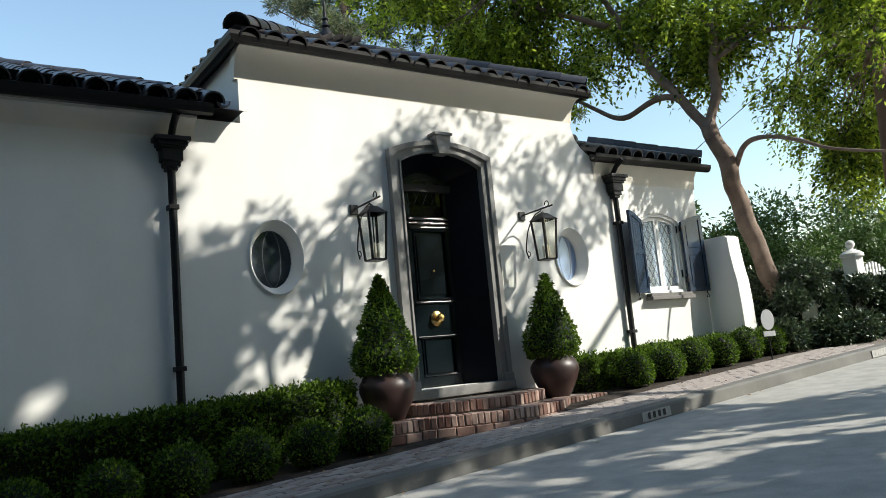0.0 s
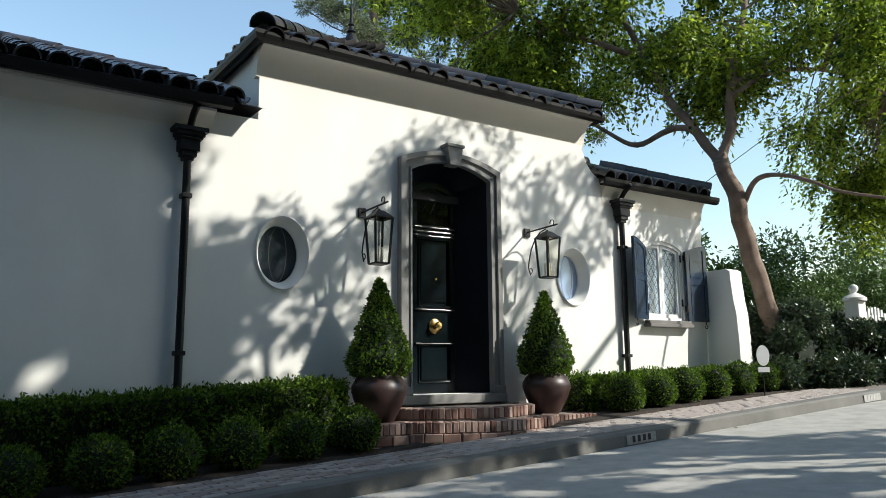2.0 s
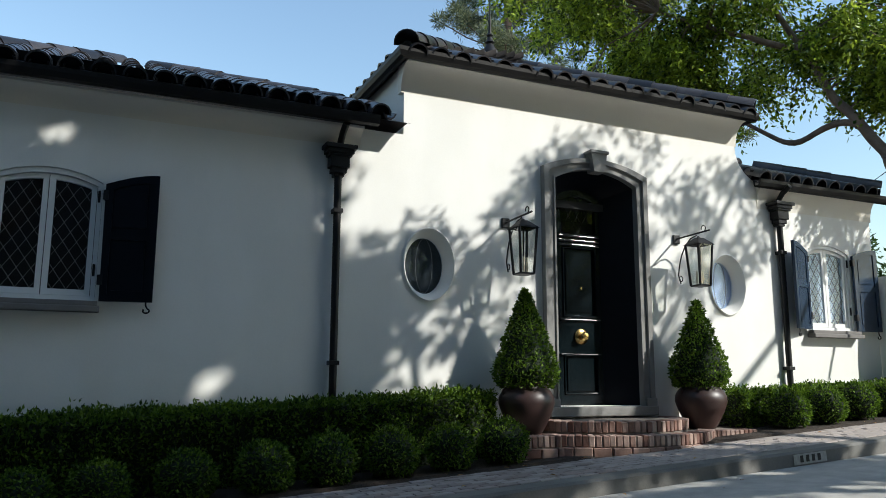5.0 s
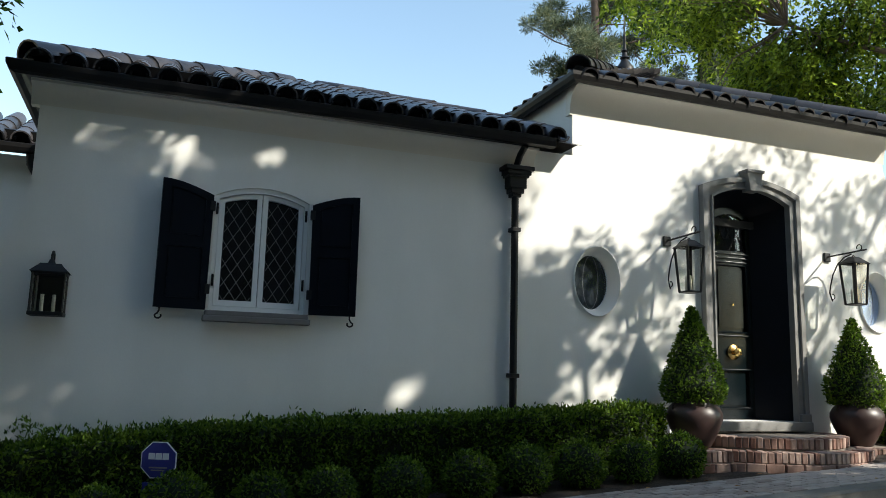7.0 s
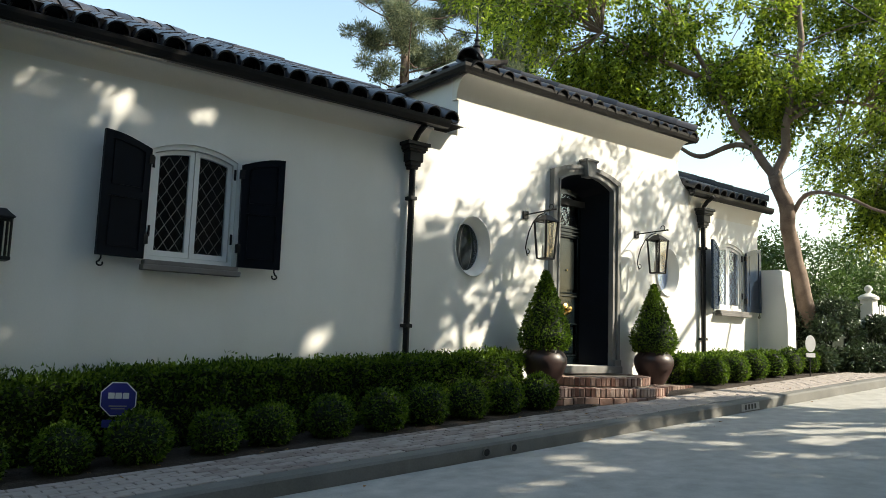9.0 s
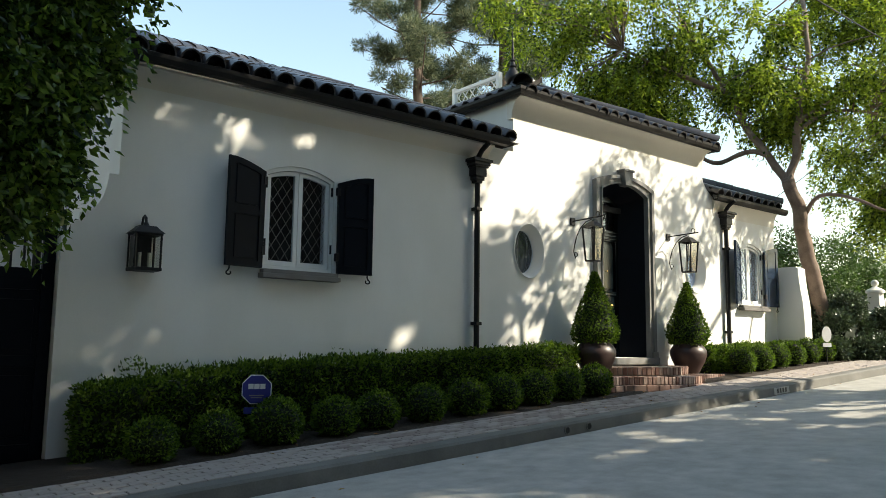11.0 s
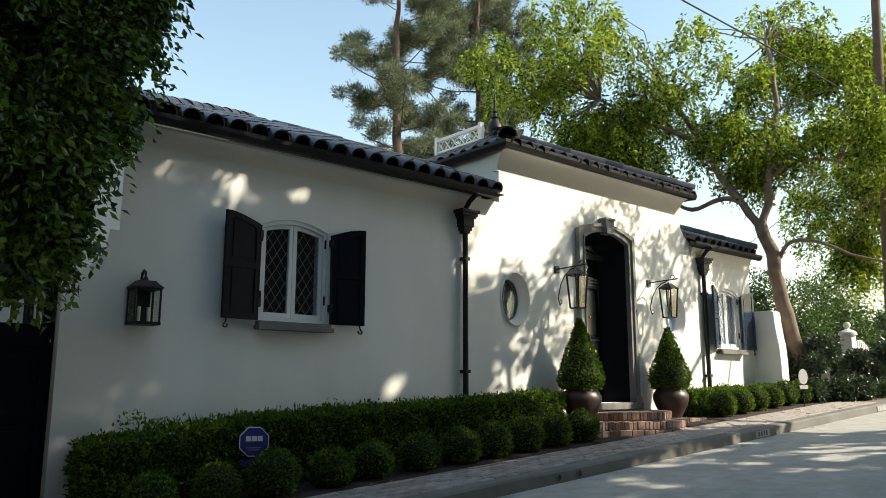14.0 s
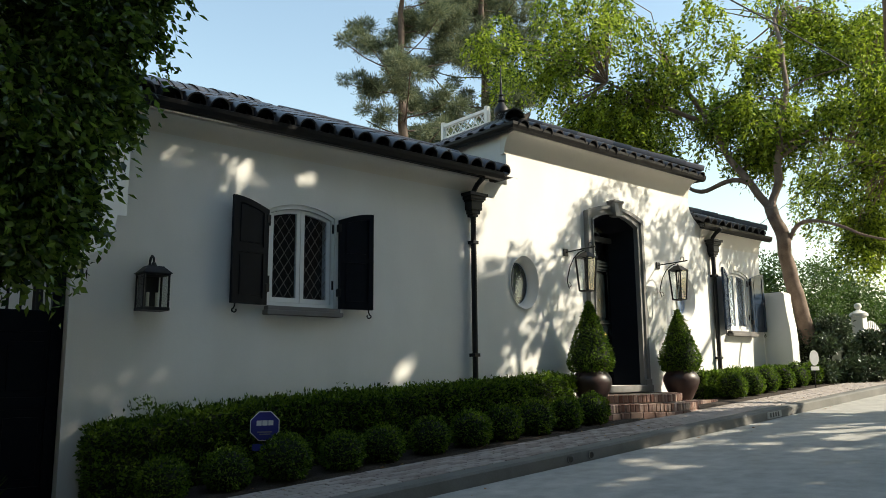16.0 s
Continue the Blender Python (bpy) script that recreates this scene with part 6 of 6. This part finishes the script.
for x0, x1, z0, z1, cnt in ((3.3, 5.2, 1.3, 3.3, 44), (5.2, 9.7, 1.5, 4.7, 46)):
    for _ in range(cnt):
        FLECKS.append((fr_.uniform(x0, x1), fr_.uniform(z0, z1), fr_.uniform(0.04, 0.10)))

STREET_FLECKS = []
while len(STREET_FLECKS) < 170:
    fx, fy = fr_.uniform(0.5, 14.5), fr_.uniform(0.8, 6.3)
    if noise.noise(Vector((fx * 0.5, fy * 0.9, 3.1))) > -0.12 + 0.25 * (fx < 3):
        STREET_FLECKS.append((fx, fy, fr_.uniform(0.12, 0.27)))


def shade_tree(name, foot, targets, dist, label, per_lobe, clump, dens, seed, size=(0.16, 0.07), leaf=None, droop=0.3):
    """A tall tree whose crown stands between the sun and the given spots (x, y, z, radius)."""
    lobes = []
    for x, y, z, r in targets:
        c = Vector((x, y, z)) + SUN * dist
        lobes.append((c.x, c.y, c.z, r, r, r))
    mid = Vector([sum(l[k] for l in lobes) / len(lobes) for k in range(3)])
    fx, fy = foot
    trunk = [(fx, fy, street_z(fx) - 0.2), (fx, fy + 0.2, mid.z * 0.4), ((fx + mid.x) / 2, (fy + mid.y) / 2, mid.z * 0.75), tuple(mid)]
    limbs = [(trunk, 0.35, 0.12)]
    for l in lobes[::2]:
        limbs.append(([trunk[2], ((trunk[2][0] + l[0]) / 2, (trunk[2][1] + l[1]) / 2, (trunk[2][2] + l[2]) / 2 + 0.3), l[:3]], 0.12, 0.04))
    return tree(name, (fx, fy, street_z(fx)), label, "tree", DARKBARK, limbs, lobes, leaf or FICUS, per_lobe, clump, dens, size, seed=seed, droop=droop, flecks=FLECKS, street_flecks=STREET_FLECKS)


shade_tree("tree", (9.5, -7.2), [(1.0, W, 3.4, 1.9), (0.6, W, 1.2, 2.0), (2.1, W, 3.6, 1.1), (2.2, W, 1.9, 1.1), (-2.2, W, 3.4, 2.2), (-2.4, W, 1.0, 2.4), (-4.8, W, 2.5, 2.3), (-1.9, W, 4.4, 1.3), (-3.6, 7.5, 2.0, 1.5), (2.7, W, 2.6, 0.6), (2.85, W, 1.5, 0.55), (2.7, W, 3.6, 0.5), (3.2, 7.0, 0.4, 1.4), (-0.6, 7.6, 0.6, 1.2), (0.4, 6.2, 0.2, 2.0), (-3.0, 6.0, -0.1, 2.4)], 17.0, "dense broad shade tree across the street", 54, 0.52, 270, 21, (0.22, 0.12))
shade_tree("tree", (12.5, -7.4), [(3.0, 4.2, 0.3, 2.0), (3.2, 2.0, 0.4, 1.5), (0.4, 3.4, 0.1, 2.4), (-3.0, 2.5, 0.0, 2.4)], 17.0, "broad shade tree across the street", 46, 0.55, 380, 22, (0.22, 0.12))
shade_tree("tree", (5.5, -7.3), [(1.6, 4.8, 0.2, 1.5), (3.2, 4.9, 0.35, 1.3), (4.9, 4.6, 0.5, 1.0), (-1.4, 4.4, 0.0, 1.6), (2.6, 2.6, 0.2, 1.6), (4.0, 1.4, 0.5, 1.2), (-2.5, 6.6, 0.1, 1.2), (5.6, 6.4, 0.5, 0.8)], 14.0, "tall leafy tree reaching over the street", 40, 0.42, 460, 24, (0.2, 0.09))
shade_tree("tree", (16.5, -7.2), [(7.0, W, 3.9, 1.1), (8.6, W, 2.6, 0.8), (5.0, W, 2.2, 0.8), (3.7, W, 2.45, 0.55), (4.2, W, 1.9, 0.4), (5.9, W, 3.5, 0.7), (9.2, W, 4.1, 0.8), (6.8, 7.2, 0.8, 1.0), (11.4, W, 3.4, 0.8)], 9.5, "open airy tree with hanging leaves across the street", 19, 0.28, 900, 23, (0.15, 0.06), TREELEAF, 0.8)

shade_tree("tree", (19.5, -7.4), [(6.4, 4.6, 0.5, 0.9), (7.6, 4.9, 0.6, 0.9), (8.8, 4.9, 0.65, 0.9), (10.2, 5.0, 0.75, 0.6), (9.6, 4.3, 0.7, 0.6), (6.2, 3.8, 0.5, 0.6), (5.2, 4.2, 0.4, 1.0), (4.2, 3.6, 0.35, 0.9), (8.0, 5.9, 0.6, 0.6)], 8.0, "thin-leaved tree with hanging twigs across the street", 36, 0.20, 2500, 25, (0.12, 0.08), TREELEAF, 0.8)

# Out-of-view crown, added to keep sky light off the left wing.
shade_tree("tree", (-2.5, -6.8), [(-2.4, W, 3.4, 1.5), (-0.6, W, 3.2, 1.5), (1.2, W, 3.5, 1.3), (-4.4, W, 3.4, 1.8), (-6.2, W, 3.0, 2.0), (-3.4, W, 2.0, 1.5), (-5.2, 7.6, 1.6, 1.8), (-2.8, W, 4.3, 1.2), (-7.5, 6.5, 2.0, 2.0)], 10.5, "high-crowned evergreen tree arching over the street", 40, 0.5, 300, 27, (0.22, 0.12))
# Another unseen tree, placed to shut out the western sky.
tree("tree", (-9.0, 7.2, street_z(-9.0) + 0.1), "dense dark evergreen tree past the garden gate", "tree", DARKBARK,
     [([(-9.0, 7.2, street_z(-9.0)), (-9.0, 7.1, 2.2), (-8.8, 6.2, 4.6), (-8.4, 5.0, 7.0)], 0.26, 0.12), ([(-8.9, 6.6, 3.9), (-9.6, 7.6, 5.5), (-10.0, 8.4, 7.2)], 0.14, 0.06)],
     [(-8.6, 5.6, 6.6, 2.4, 2.6, 2.2), (-8.2, 3.0, 7.8, 2.4, 2.4, 1.8), (-9.6, 8.2, 6.8, 2.2, 2.0, 2.2), (-8.8, 6.4, 4.4, 1.8, 1.8, 1.4), (-9.2, 1.6, 6.6, 2.0, 2.0, 1.6)],
     FICUS, 60, 0.5, 300, (0.2, 0.1), seed=31)

# the unseen far side of the street: a tall hedge before a house wall, which closes the place behind the walk
# Hedge added to lower the sky's fill on the shaded front.
shrub_mass("hedge", -22, 26, -9.6, -7.6, -1.0, 4.2, 26000, FARLEAF, "unseen tall green hedge across the street, added to cut sky light", (0.22, 0.11), 0.5, "hedge")
bm = slab(B(), [(-34, -2), (24.5, -2), (24.5, 9.0), (20.4, 12.6), (19.0, 13.9), (15.0, 13.2), (-34, 13.2)], [], -14.5, -11)
structure(part("wall_opposite", bm, material("slate_stucco", (0.06, 0.065, 0.065), 0.9, 0.15)), "tall slate-grey stucco house with a low gable across the street", "wall")

# Plain block out of view, added to darken the shade from the west.
bm = box(B(), -17, -6.5, -2, -14, 8.0, 13.0)
structure(part("wall_neighbour", bm, material("brown_stucco", (0.14, 0.12, 0.10), 0.9, 0.15)), "unseen brown block beyond the gate, added to shut out sky light", "wall")

# ---- sidewalk bricks ----
PAVERS = []
for _ in range(4):
    me = brick_mesh(0.205, 0.10, 0.05, 0.006)
    me.materials.clear()
    me.materials.append(PAVER)
    PAVERS.append(me)
rest_v, rest_f = [], []
for j in range(10):
    y = KY + 0.215 + j * 0.108
    for i in range(-30, 62):
        x = i * 0.215 + (0.107 if j % 2 else 0.0)
        if y + 0.1 > BY:
            continue
        dz = random.uniform(-0.003, 0.004)
        m = pose(x, y, street_z(x) + 0.110 + dz, random.uniform(-0.6, 0.6), -3.62 + random.uniform(-0.6, 0.6), random.uniform(-1.0, 1.0))
        if 0.0 <= x < 5.6:
            pv = new("paving_brick", random.choice(PAVERS))
            pv.parent = pavement
            pv.matrix_basis = m
        else:
            src = random.choice(PAVERS)
            o_ = len(rest_v)
            rest_v += [tuple(m @ v.co) for v in src.vertices]
            rest_f += [tuple(o_ + k for k in f.vertices) for f in src.polygons]
me = bpy.data.meshes.new("paving_bricks")
me.from_pydata(rest_v, [], rest_f)
me.materials.append(PAVER)
pb = new("paving_bricks", me)
pb.parent = pavement
pb["kind"] = "stuff"
